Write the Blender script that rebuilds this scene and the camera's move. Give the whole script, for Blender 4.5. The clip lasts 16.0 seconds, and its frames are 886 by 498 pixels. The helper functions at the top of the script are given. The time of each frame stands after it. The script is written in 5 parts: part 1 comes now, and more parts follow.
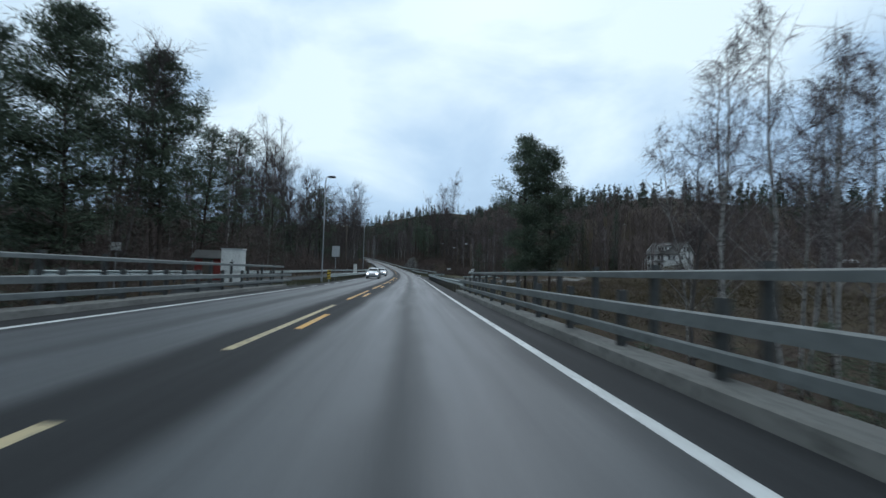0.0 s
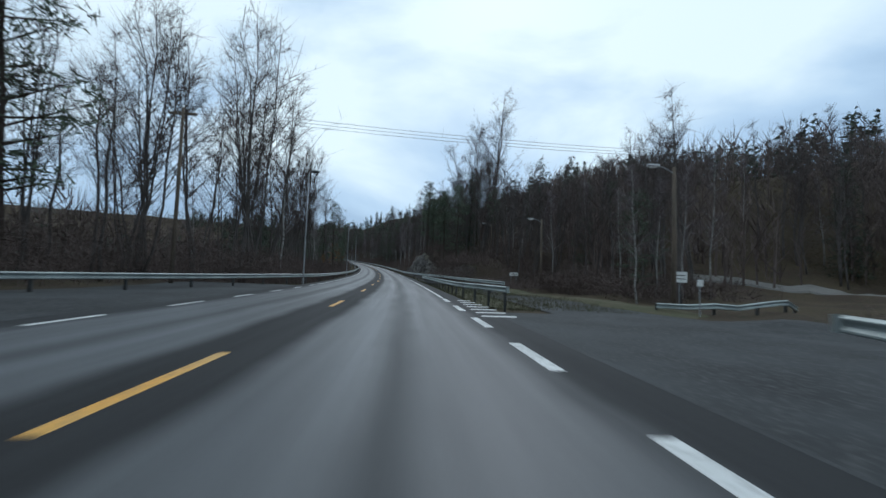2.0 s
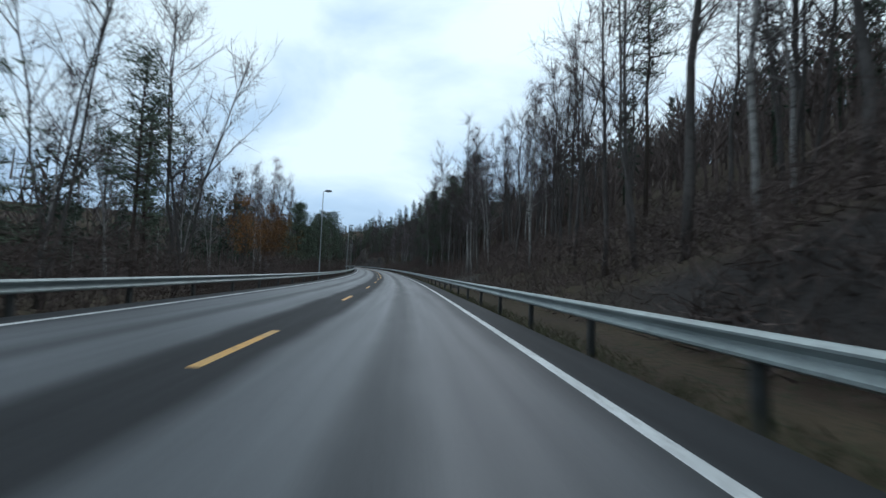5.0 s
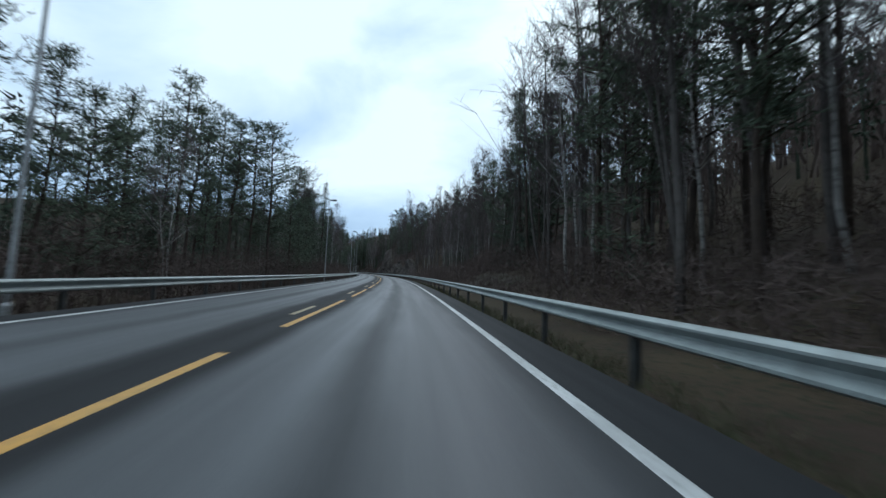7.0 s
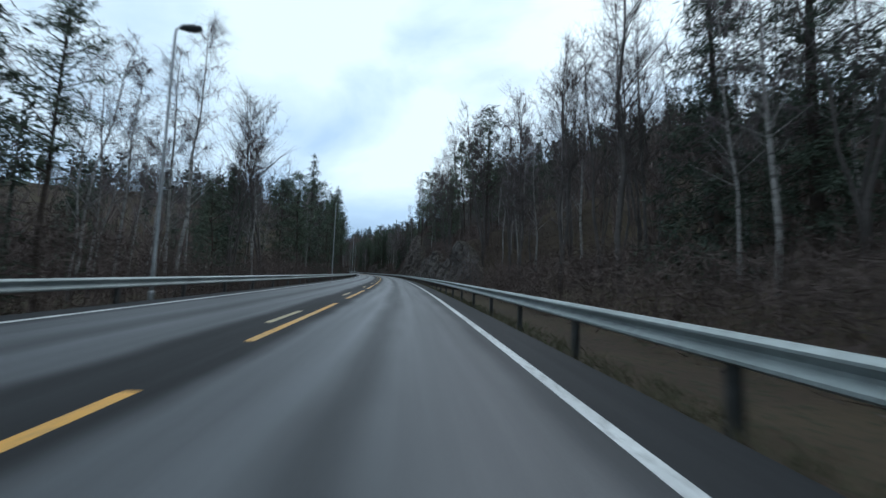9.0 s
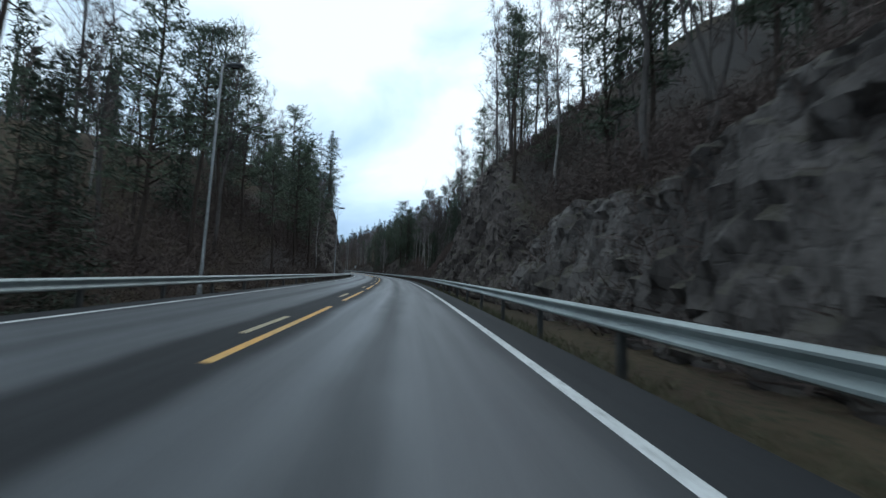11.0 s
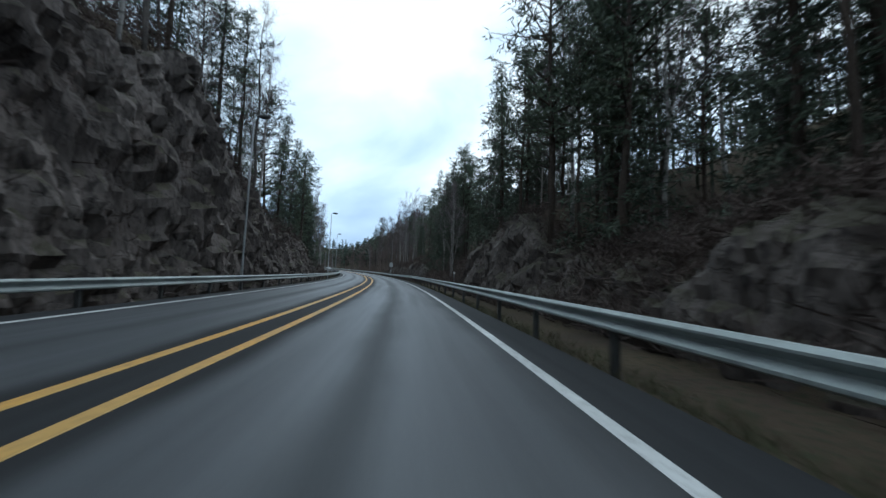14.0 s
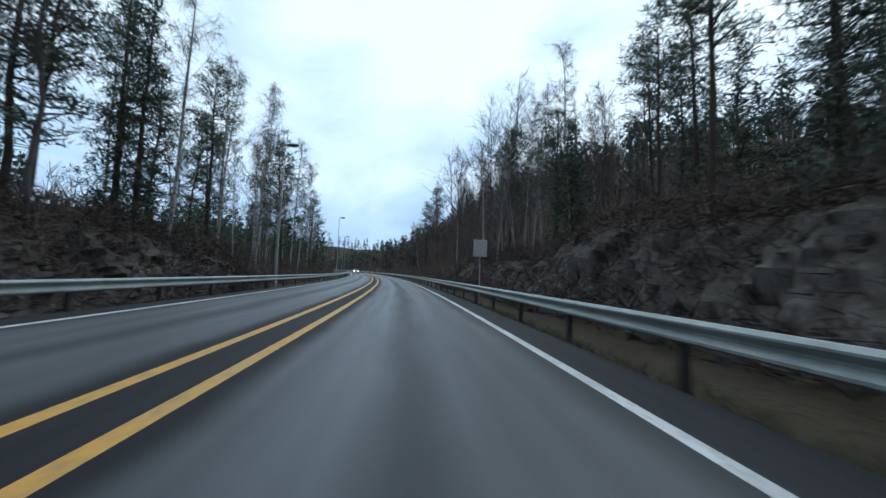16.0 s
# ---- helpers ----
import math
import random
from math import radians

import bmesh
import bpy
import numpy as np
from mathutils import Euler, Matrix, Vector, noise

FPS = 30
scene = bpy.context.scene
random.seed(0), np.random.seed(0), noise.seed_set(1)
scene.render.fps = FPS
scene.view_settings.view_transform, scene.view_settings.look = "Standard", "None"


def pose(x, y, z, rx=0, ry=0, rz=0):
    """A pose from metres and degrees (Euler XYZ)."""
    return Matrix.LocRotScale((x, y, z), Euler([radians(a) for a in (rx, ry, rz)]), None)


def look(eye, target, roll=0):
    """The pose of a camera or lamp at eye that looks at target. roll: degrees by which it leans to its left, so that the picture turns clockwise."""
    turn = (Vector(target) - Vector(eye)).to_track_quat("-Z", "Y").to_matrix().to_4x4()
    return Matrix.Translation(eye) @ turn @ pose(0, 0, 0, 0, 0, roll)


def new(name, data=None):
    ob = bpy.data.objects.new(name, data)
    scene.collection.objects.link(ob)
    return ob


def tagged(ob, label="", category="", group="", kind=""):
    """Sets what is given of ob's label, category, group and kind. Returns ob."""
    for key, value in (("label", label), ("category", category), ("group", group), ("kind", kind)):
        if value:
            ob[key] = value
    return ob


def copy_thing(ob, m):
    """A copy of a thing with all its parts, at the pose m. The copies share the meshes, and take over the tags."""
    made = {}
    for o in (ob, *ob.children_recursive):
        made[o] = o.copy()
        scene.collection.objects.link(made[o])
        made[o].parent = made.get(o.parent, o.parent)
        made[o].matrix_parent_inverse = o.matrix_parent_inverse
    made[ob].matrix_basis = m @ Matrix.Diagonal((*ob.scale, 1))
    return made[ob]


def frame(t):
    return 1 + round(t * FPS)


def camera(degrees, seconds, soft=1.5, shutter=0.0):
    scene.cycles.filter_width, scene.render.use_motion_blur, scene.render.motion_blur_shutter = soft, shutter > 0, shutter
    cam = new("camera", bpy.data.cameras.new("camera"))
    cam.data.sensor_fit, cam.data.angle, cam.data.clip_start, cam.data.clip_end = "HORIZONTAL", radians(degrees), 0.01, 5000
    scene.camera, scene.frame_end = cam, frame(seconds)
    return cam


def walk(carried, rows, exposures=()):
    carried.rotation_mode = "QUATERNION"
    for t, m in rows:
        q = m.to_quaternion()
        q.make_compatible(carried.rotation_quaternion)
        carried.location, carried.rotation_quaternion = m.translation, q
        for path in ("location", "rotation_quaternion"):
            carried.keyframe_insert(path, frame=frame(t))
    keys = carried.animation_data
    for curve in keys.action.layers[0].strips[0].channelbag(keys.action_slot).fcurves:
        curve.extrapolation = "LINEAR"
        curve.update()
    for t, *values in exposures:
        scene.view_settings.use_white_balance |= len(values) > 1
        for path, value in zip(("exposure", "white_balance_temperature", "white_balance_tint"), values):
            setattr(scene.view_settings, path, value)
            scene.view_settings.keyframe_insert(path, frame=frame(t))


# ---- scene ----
cam = camera(92.3, 16.0, soft=1.5, shutter=0.12)

# ---- the road's line: curvature along its length, height, and places on it ----
K_AT = np.arange(-40.0, 1000.0, 45.0)
K_VAL = np.array([-1.131, -0.368, 0.408, 1.122, 0.841, 0.468, 1.374, 0.912, 0.923, 0.946, 0.881, 0.998, 1.541, 1.427, 1.863, 1.335, 1.36, 1.184, 1.024, 0.932, 0.867, 0.807, 0.747, 0.687]) * 1e-3
SS = np.arange(-140.0, 1100.0, 1.0)
TH = np.cumsum(np.interp(SS, K_AT, K_VAL))
TH -= np.interp(0, SS, TH)
RX, RY = np.cumsum(-np.sin(TH)), np.cumsum(np.cos(TH))
RX -= np.interp(0, SS, RX)
RY -= np.interp(0, SS, RY)
GRADE = np.interp(SS, np.arange(-40.0, 1000.0, 60.0), [-2.54, -1.7, -0.52, 1.2, 2.3, 3.62, 3.85, 3.73, 3.85, 3.66, 4.1, 4.54, 4.98, 5.03, 5.23, 4.88, 4.42, 3.96]) * 0.01
RZ = np.cumsum(GRADE)
RZ -= np.interp(0, SS, RZ)


def at(s, l, z=0.0):
    """Places s metres along the road, l to the right of its middle, z over its surface."""
    s, l, z = np.asarray(s, float), np.asarray(l, float), np.asarray(z, float)
    th = np.interp(s, SS, TH)
    return np.stack([np.interp(s, SS, RX) + l * np.cos(th), np.interp(s, SS, RY) + l * np.sin(th), np.interp(s, SS, RZ) + z], -1)


def turn(s):
    return math.degrees(float(np.interp(s, SS, TH)))


# the drive: seconds, metres from the right edge line
EDGE, CAM_H = 4.17, 1.094
OFF_T = [0.0, 1.0, 2.0, 3.0, 3.7, 6.0, 7.0, 8.0, 9.0, 9.7, 12.0, 13.0, 14.0, 15.0, 16.0]
OFF = [1.9, 2.0, 1.85, 1.64, 1.75, 1.83, 1.54, 1.6, 1.53, 1.59, 1.63, 1.64, 1.59, 1.67, 2.02]
NOD = [0.03, 0.0, 0.24, -0.08, -0.24, 0.12, 0.07, 0.05, 0.02, 0.07, -0.12, 0.15, 0.06, 0.06, 0.07]


def drive(t):
    s = 0.864 * (45.3 * t - 0.035 * t * t)
    x, y, z = at(s, EDGE - np.interp(t, OFF_T, OFF), CAM_H)
    tilt = math.degrees(math.atan(np.interp(s, SS, GRADE)))
    return pose(x, y, z, 90 + 3.45 + tilt + np.interp(t, OFF_T, NOD), 0, turn(s) - 4.42) @ pose(0, 0, 0, 0, 0, 2.02)


walk(cam, [(0.5 * i, drive(0.5 * i)) for i in range(33)], [(0.0, -0.08, 5870, 10.0), (3.5, -0.08, 5850, 10.0), (6.0, 0.05, 5800, 10.0), (9.5, 0.08, 5750, 10.0), (12.0, 0.3, 5880, 10.0), (14.5, 0.3, 5780, 10.0), (16.0, 0.2, 5700, 10.0)])

# ---- sky and light: an overcast late-autumn day ----
world = bpy.data.worlds.new("overcast_sky")
scene.world = world
world.use_nodes = True
wn, wl = world.node_tree.nodes, world.node_tree.links
wn.clear()
SUN_EL, SUN_AZ = radians(38), radians(10)
sky = wn.new("ShaderNodeTexSky")
sky.sky_type, sky.sun_disc, sky.sun_elevation, sky.sun_rotation = "NISHITA", False, SUN_EL, SUN_AZ
coord = wn.new("ShaderNodeTexCoord")
stretch = wn.new("ShaderNodeMapping")
stretch.inputs["Scale"].default_value = (1.0, 1.0, 2.0)
cloud = wn.new("ShaderNodeTexNoise")
cloud.inputs["Scale"].default_value, cloud.inputs["Detail"].default_value, cloud.inputs["Roughness"].default_value = 1.9, 6.0, 0.5
cloud.inputs["Distortion"].default_value = 0.35
lift = wn.new("ShaderNodeSeparateXYZ")
height = wn.new("ShaderNodeMapRange")
height.inputs["From Min"].default_value, height.inputs["From Max"].default_value = 0.05, 0.55
height.inputs["To Min"].default_value, height.inputs["To Max"].default_value = -0.20, 0.17
total = wn.new("ShaderNodeMath")
total.operation = "ADD"
shade = wn.new("ShaderNodeValToRGB")
shade.color_ramp.elements[0].position, shade.color_ramp.elements[0].color = 0.30, (0.36, 0.50, 0.64, 1)
shade.color_ramp.elements[1].position, shade.color_ramp.elements[1].color = 0.64, (0.88, 1.0, 1.0, 1)
mid = shade.color_ramp.elements.new(0.45)
mid.color = (0.53, 0.69, 0.82, 1)
veil = wn.new("ShaderNodeMixRGB")
veil.inputs["Fac"].default_value = 0.93
back, out = wn.new("ShaderNodeBackground"), wn.new("ShaderNodeOutputWorld")
dim = wn.new("ShaderNodeMixRGB")
dim.blend_type = "MULTIPLY"
dim.inputs["Fac"].default_value, dim.inputs["Color2"].default_value = 1.0, (0.1, 0.1, 0.1, 1)
for a, b in ((coord.outputs["Generated"], stretch.inputs["Vector"]), (stretch.outputs["Vector"], cloud.inputs["Vector"]), (coord.outputs["Generated"], lift.inputs[0]),
             (lift.outputs["Z"], height.inputs["Value"]), (cloud.outputs["Fac"], total.inputs[0]), (height.outputs["Result"], total.inputs[1]),
             (total.outputs[0], shade.inputs["Fac"]), (sky.outputs["Color"], dim.inputs["Color1"]), (dim.outputs["Color"], veil.inputs["Color1"]),
             (shade.outputs["Color"], veil.inputs["Color2"]), (veil.outputs["Color"], back.inputs["Color"]), (back.outputs["Background"], out.inputs["Surface"])):
    wl.new(a, b)
back.inputs["Strength"].default_value = 1.05
sun = new("sun", bpy.data.lights.new("sun", "SUN"))
sun.data.energy, sun.data.angle, sun.data.color = 0.5, radians(30), (1.0, 0.98, 0.95)
sun.matrix_world = look((0, 0, 0), (math.sin(SUN_AZ) * -math.cos(SUN_EL), math.cos(SUN_AZ) * -math.cos(SUN_EL), -math.sin(SUN_EL)))
scene.view_settings.exposure = 0.0


# ---- materials ----
def nodes_of(name):
    m = bpy.data.materials.new(name)
    m.use_nodes = True
    return m, m.node_tree.nodes, m.node_tree.links, m.node_tree.nodes["Principled BSDF"]


def surface(name, c1, c2, scale, rough=0.8, metal=0.0, fine=None, bump=0.2, c3=None, spec=0.5, dist=0.02, vary=0.0, stretch_z=1.0):
    """Two colours mixed by coarse noise, a third by finer noise, with relief; vary: lightness from piece to piece."""
    m, n, l, b = nodes_of(name)
    tc = n.new("ShaderNodeTexCoord")
    mp = n.new("ShaderNodeMapping")
    mp.inputs["Scale"].default_value = (1, 1, stretch_z)
    l.new(tc.outputs["Object"], mp.inputs["Vector"])
    big, small = n.new("ShaderNodeTexNoise"), n.new("ShaderNodeTexNoise")
    big.inputs["Scale"].default_value, big.inputs["Detail"].default_value = scale, 4
    small.inputs["Scale"].default_value, small.inputs["Detail"].default_value = fine or scale * 9, 5
    for t in (big, small):
        l.new(mp.outputs["Vector"], t.inputs["Vector"])
    ramp = n.new("ShaderNodeMapRange")
    ramp.inputs["From Min"].default_value, ramp.inputs["From Max"].default_value = 0.36, 0.64
    l.new(big.outputs["Fac"], ramp.inputs["Value"])
    mix = n.new("ShaderNodeMixRGB")
    mix.inputs["Color1"].default_value, mix.inputs["Color2"].default_value = (*c1, 1), (*c2, 1)
    l.new(ramp.outputs["Result"], mix.inputs["Fac"])
    ramp2 = n.new("ShaderNodeMapRange")
    ramp2.inputs["From Min"].default_value, ramp2.inputs["From Max"].default_value = 0.5, 0.68
    l.new(small.outputs["Fac"], ramp2.inputs["Value"])
    mix2 = n.new("ShaderNodeMixRGB")
    mix2.inputs["Color2"].default_value = (*(c3 or [0.6 * v for v in c1]), 1)
    l.new(ramp2.outputs["Result"], mix2.inputs["Fac"])
    l.new(mix.outputs["Color"], mix2.inputs["Color1"])
    last = mix2.outputs["Color"]
    if vary:
        info = n.new("ShaderNodeObjectInfo")
        isl = n.new("ShaderNodeNewGeometry")
        add = n.new("ShaderNodeMath")
        add.operation = "ADD"
        l.new(info.outputs["Random"], add.inputs[0])
        l.new(isl.outputs["Random Per Island"], add.inputs[1])
        rr = n.new("ShaderNodeMapRange")
        rr.inputs["From Max"].default_value = 2.0
        rr.inputs["To Min"].default_value, rr.inputs["To Max"].default_value = 1 - vary, 1 + vary
        l.new(add.outputs[0], rr.inputs["Value"])
        hs = n.new("ShaderNodeHueSaturation")
        l.new(rr.outputs["Result"], hs.inputs["Value"])
        l.new(last, hs.inputs["Color"])
        last = hs.outputs["Color"]
    l.new(last, b.inputs["Base Color"])
    b.inputs["Roughness"].default_value, b.inputs["Metallic"].default_value, b.inputs["Specular IOR Level"].default_value = rough, metal, spec
    if bump:
        bp = n.new("ShaderNodeBump")
        bp.inputs["Strength"].default_value, bp.inputs["Distance"].default_value = bump, dist
        l.new(small.outputs["Fac"], bp.inputs["Height"])
        l.new(bp.outputs["Normal"], b.inputs["Normal"])
    return m


def asphalt_material():
    """Worn asphalt: u runs across the road in metres, v along it; the wheel tracks are polished and paler."""
    m, n, l, b = nodes_of("asphalt")
    uv = n.new("ShaderNodeUVMap")
    sep = n.new("ShaderNodeSeparateXYZ")
    l.new(uv.outputs["UV"], sep.inputs[0])
    wob = n.new("ShaderNodeTexNoise")
    wob.noise_dimensions = "2D"
    wob.inputs["Scale"].default_value, wob.inputs["Detail"].default_value = 0.35, 3
    l.new(uv.outputs["UV"], wob.inputs["Vector"])
    shift = n.new("ShaderNodeMath")
    shift.operation = "MULTIPLY_ADD"
    shift.inputs[1].default_value = 0.3
    l.new(wob.outputs["Fac"], shift.inputs[0])
    l.new(sep.outputs["X"], shift.inputs[2])
    run, streak = n.new("ShaderNodeMapping"), n.new("ShaderNodeTexNoise")
    run.inputs["Scale"].default_value = (2.6, 0.09, 1)
    streak.noise_dimensions = "2D"
    streak.inputs["Scale"].default_value, streak.inputs["Detail"].default_value = 1.0, 4
    l.new(uv.outputs["UV"], run.inputs["Vector"])
    l.new(run.outputs["Vector"], streak.inputs["Vector"])
    away = n.new("ShaderNodeMath")
    away.operation = "ABSOLUTE"
    sub = n.new("ShaderNodeMath")
    sub.operation = "SUBTRACT"
    sub.inputs[1].default_value = 0.15
    l.new(shift.outputs[0], sub.inputs[0])
    l.new(sub.outputs[0], away.inputs[0])
    band = n.new("ShaderNodeValToRGB")
    cr = band.color_ramp
    cr.interpolation = "EASE"
    cr.elements[0].position, cr.elements[0].color = 0.0, (0.04, 0.04, 0.04, 1)
    cr.elements[1].position, cr.elements[1].color = 1.0, (0.06, 0.06, 0.06, 1)
    for pos, v in ((0.10, 0.04), (0.19, 0.8), (0.34, 0.95), (0.44, 0.5), (0.54, 0.9), (0.72, 0.85), (0.81, 0.4), (0.865, 0.08)):
        cr.elements.new(pos).color = (v, v, v, 1)
    tenth = n.new("ShaderNodeMath")
    tenth.operation = "DIVIDE"
    tenth.inputs[1].default_value = 5.0
    l.new(away.outputs[0], tenth.inputs[0])
    l.new(tenth.outputs[0], band.inputs["Fac"])
    grain, patch = n.new("ShaderNodeTexNoise"), n.new("ShaderNodeTexNoise")
    tc = n.new("ShaderNodeTexCoord")
    grain.inputs["Scale"].default_value, grain.inputs["Detail"].default_value = 60, 4
    patch.inputs["Scale"].default_value, patch.inputs["Detail"].default_value = 0.25, 5
    l.new(tc.outputs["Object"], grain.inputs["Vector"])
    l.new(tc.outputs["Object"], patch.inputs["Vector"])
    mix = n.new("ShaderNodeMixRGB")
    mix.inputs["Color1"].default_value, mix.inputs["Color2"].default_value = (0.019, 0.0198, 0.0215, 1), (0.060, 0.0648, 0.0725, 1)
    l.new(band.outputs["Color"], mix.inputs["Fac"])
    spot = n.new("ShaderNodeMixRGB")
    spot.blend_type = "MULTIPLY"
    spot.inputs["Fac"].default_value = 0.75
    gr = n.new("ShaderNodeMapRange")
    gr.inputs["From Min"].default_value, gr.inputs["From Max"].default_value = 0.3, 0.7
    gr.inputs["To Min"].default_value, gr.inputs["To Max"].default_value = 0.55, 1.35
    avg = n.new("ShaderNodeMath")
    avg.operation = "MULTIPLY_ADD"
    avg.inputs[1].default_value = 0.55
    half = n.new("ShaderNodeMath")
    half.operation = "MULTIPLY"
    half.inputs[1].default_value = 0.45
    both = n.new("ShaderNodeMixRGB")
    both.inputs["Fac"].default_value = 0.6
    l.new(patch.outputs["Fac"], both.inputs["Color1"])
    l.new(streak.outputs["Fac"], both.inputs["Color2"])
    l.new(both.outputs["Color"], half.inputs[0])
    l.new(grain.outputs["Fac"], avg.inputs[0])
    l.new(half.outputs[0], avg.inputs[2])
    l.new(avg.outputs[0], gr.inputs["Value"])
    l.new(mix.outputs["Color"], spot.inputs["Color1"])
    l.new(gr.outputs["Result"], spot.inputs["Color2"])
    l.new(spot.outputs["Color"], b.inputs["Base Color"])
    ro = n.new("ShaderNodeMapRange")
    ro.inputs["To Min"].default_value, ro.inputs["To Max"].default_value = 0.86, 0.38
    wet = n.new("ShaderNodeMixRGB")
    wet.inputs["Fac"].default_value = 0.35
    l.new(band.outputs["Color"], wet.inputs["Color1"])
    l.new(streak.outputs["Fac"], wet.inputs["Color2"])
    l.new(wet.outputs["Color"], ro.inputs["Value"])
    l.new(ro.outputs["Result"], b.inputs["Roughness"])
    polish = n.new("ShaderNodeMapRange")
    polish.inputs["To Min"].default_value, polish.inputs["To Max"].default_value = 0.15, 0.55
    l.new(band.outputs["Color"], polish.inputs["Value"])
    l.new(polish.outputs["Result"], b.inputs["Specular IOR Level"])
    bp = n.new("ShaderNodeBump")
    bp.inputs["Strength"].default_value, bp.inputs["Distance"].default_value = 0.25, 0.01
    l.new(grain.outputs["Fac"], bp.inputs["Height"])
    l.new(bp.outputs["Normal"], b.inputs["Normal"])
    return m


ASPHALT = asphalt_material()
SIDE_ASPHALT = surface("side_asphalt", (0.020, 0.0215, 0.0235), (0.042, 0.046, 0.050), 0.35, 0.85, fine=9, c3=(0.062, 0.064, 0.066), spec=0.25)
WHITE_PAINT = surface("road_white", (0.62, 0.63, 0.63), (0.45, 0.46, 0.46), 0.8, 0.6, fine=14, c3=(0.30, 0.30, 0.30), bump=0.1)
FADED_PAINT = surface("faded_white", (0.16, 0.165, 0.17), (0.10, 0.105, 0.11), 0.9, 0.7, fine=8, c3=(0.06, 0.062, 0.066), bump=0.05)
YELLOW_PAINT = surface("road_yellow", (0.620, 0.306, 0.041), (0.500, 0.297, 0.083), 0.5, 0.6, fine=12, c3=(0.330, 0.198, 0.060), bump=0.1)
STEEL = surface("galvanised_steel", (0.34, 0.385, 0.385), (0.24, 0.275, 0.275), 0.7, 0.5, 0.3, fine=9, c3=(0.22, 0.245, 0.245), bump=0.05)
POST_STEEL = surface("post_steel", (0.075, 0.078, 0.078), (0.05, 0.052, 0.052), 1.5, 0.6, 0.4, fine=12)
POLE_STEEL = surface("pole_steel", (0.33, 0.34, 0.35), (0.24, 0.25, 0.26), 0.9, 0.5, 0.5, fine=12, bump=0.05)
DARK_METAL = surface("lamp_metal", (0.05, 0.055, 0.06), (0.08, 0.085, 0.09), 3, 0.5, 0.3)
CONCRETE = surface("concrete", (0.19, 0.187, 0.175), (0.125, 0.122, 0.115), 0.6, 0.85, fine=10, c3=(0.08, 0.08, 0.074))
RAIL_STEEL = surface("weathered_rail_steel", (0.185, 0.20, 0.20), (0.125, 0.137, 0.137), 0.6, 0.6, 0.25, fine=9, c3=(0.10, 0.11, 0.11), bump=0.08)
WORN_YELLOW = surface("worn_yellow", (0.45, 0.36, 0.20), (0.33, 0.275, 0.17), 0.5, 0.65, fine=12, c3=(0.16, 0.15, 0.11), bump=0.1)
GROUND = surface("forest_litter", (0.052, 0.038, 0.030), (0.070, 0.054, 0.036), 0.25, 0.95, fine=5, c3=(0.032, 0.036, 0.022), bump=0.6, dist=0.15, spec=0.1)
GRASS = surface("dead_grass", (0.088, 0.082, 0.054), (0.060, 0.068, 0.038), 0.5, 0.9, fine=7, c3=(0.10, 0.082, 0.058), bump=0.4, dist=0.08, spec=0.1, vary=0.35)
# twigs of the hillside woods, paler: aerial haze is mixed into their colour
HAZED_TWIG = surface("hazed_hill_twigs", (0.135, 0.106, 0.096), (0.10, 0.08, 0.074), 0.06, 0.95, bump=0, spec=0.1, vary=0.4)
FIELD = surface("field_growth", (0.105, 0.082, 0.052), (0.075, 0.062, 0.040), 0.12, 0.95, bump=0, spec=0.1, vary=0.4)


def ground_material():
    """Leaf litter that gives way to bare rock where the bank is steep."""
    m = GROUND
    n, l = m.node_tree.nodes, m.node_tree.links
    b = n["Principled BSDF"]
    soft = b.inputs["Base Color"].links[0].from_socket
    geo, sep, rng = n.new("ShaderNodeNewGeometry"), n.new("ShaderNodeSeparateXYZ"), n.new("ShaderNodeMapRange")
    tex = n.new("ShaderNodeTexNoise")
    tex.inputs["Scale"].default_value, tex.inputs["Detail"].default_value = 0.9, 6
    add = n.new("ShaderNodeMath")
    add.operation = "MULTIPLY_ADD"
    add.inputs[1].default_value = 0.35
    l.new(tex.outputs["Fac"], add.inputs[0])
    l.new(geo.outputs["Normal"], sep.inputs[0])
    l.new(sep.outputs["Z"], add.inputs[2])
    rng.inputs["From Min"].default_value, rng.inputs["From Max"].default_value = 0.95, 0.78
    l.new(add.outputs[0], rng.inputs["Value"])
    stone = n.new("ShaderNodeValToRGB")
    stone.color_ramp.elements[0].position, stone.color_ramp.elements[0].color = 0.35, (0.045, 0.04, 0.038, 1)
    stone.color_ramp.elements[1].position, stone.color_ramp.elements[1].color = 0.7, (0.105, 0.098, 0.094, 1)
    l.new(tex.outputs["Fac"], stone.inputs["Fac"])
    mix = n.new("ShaderNodeMixRGB")
    l.new(rng.outputs["Result"], mix.inputs["Fac"])
    l.new(soft, mix.inputs["Color1"])
    l.new(stone.outputs["Color"], mix.inputs["Color2"])
    l.new(mix.outputs["Color"], b.inputs["Base Color"])


ground_material()
GRAVEL = surface("gravel", (0.17, 0.165, 0.155), (0.12, 0.115, 0.11), 0.5, 0.9, fine=25, c3=(0.10, 0.10, 0.095), bump=0.5)


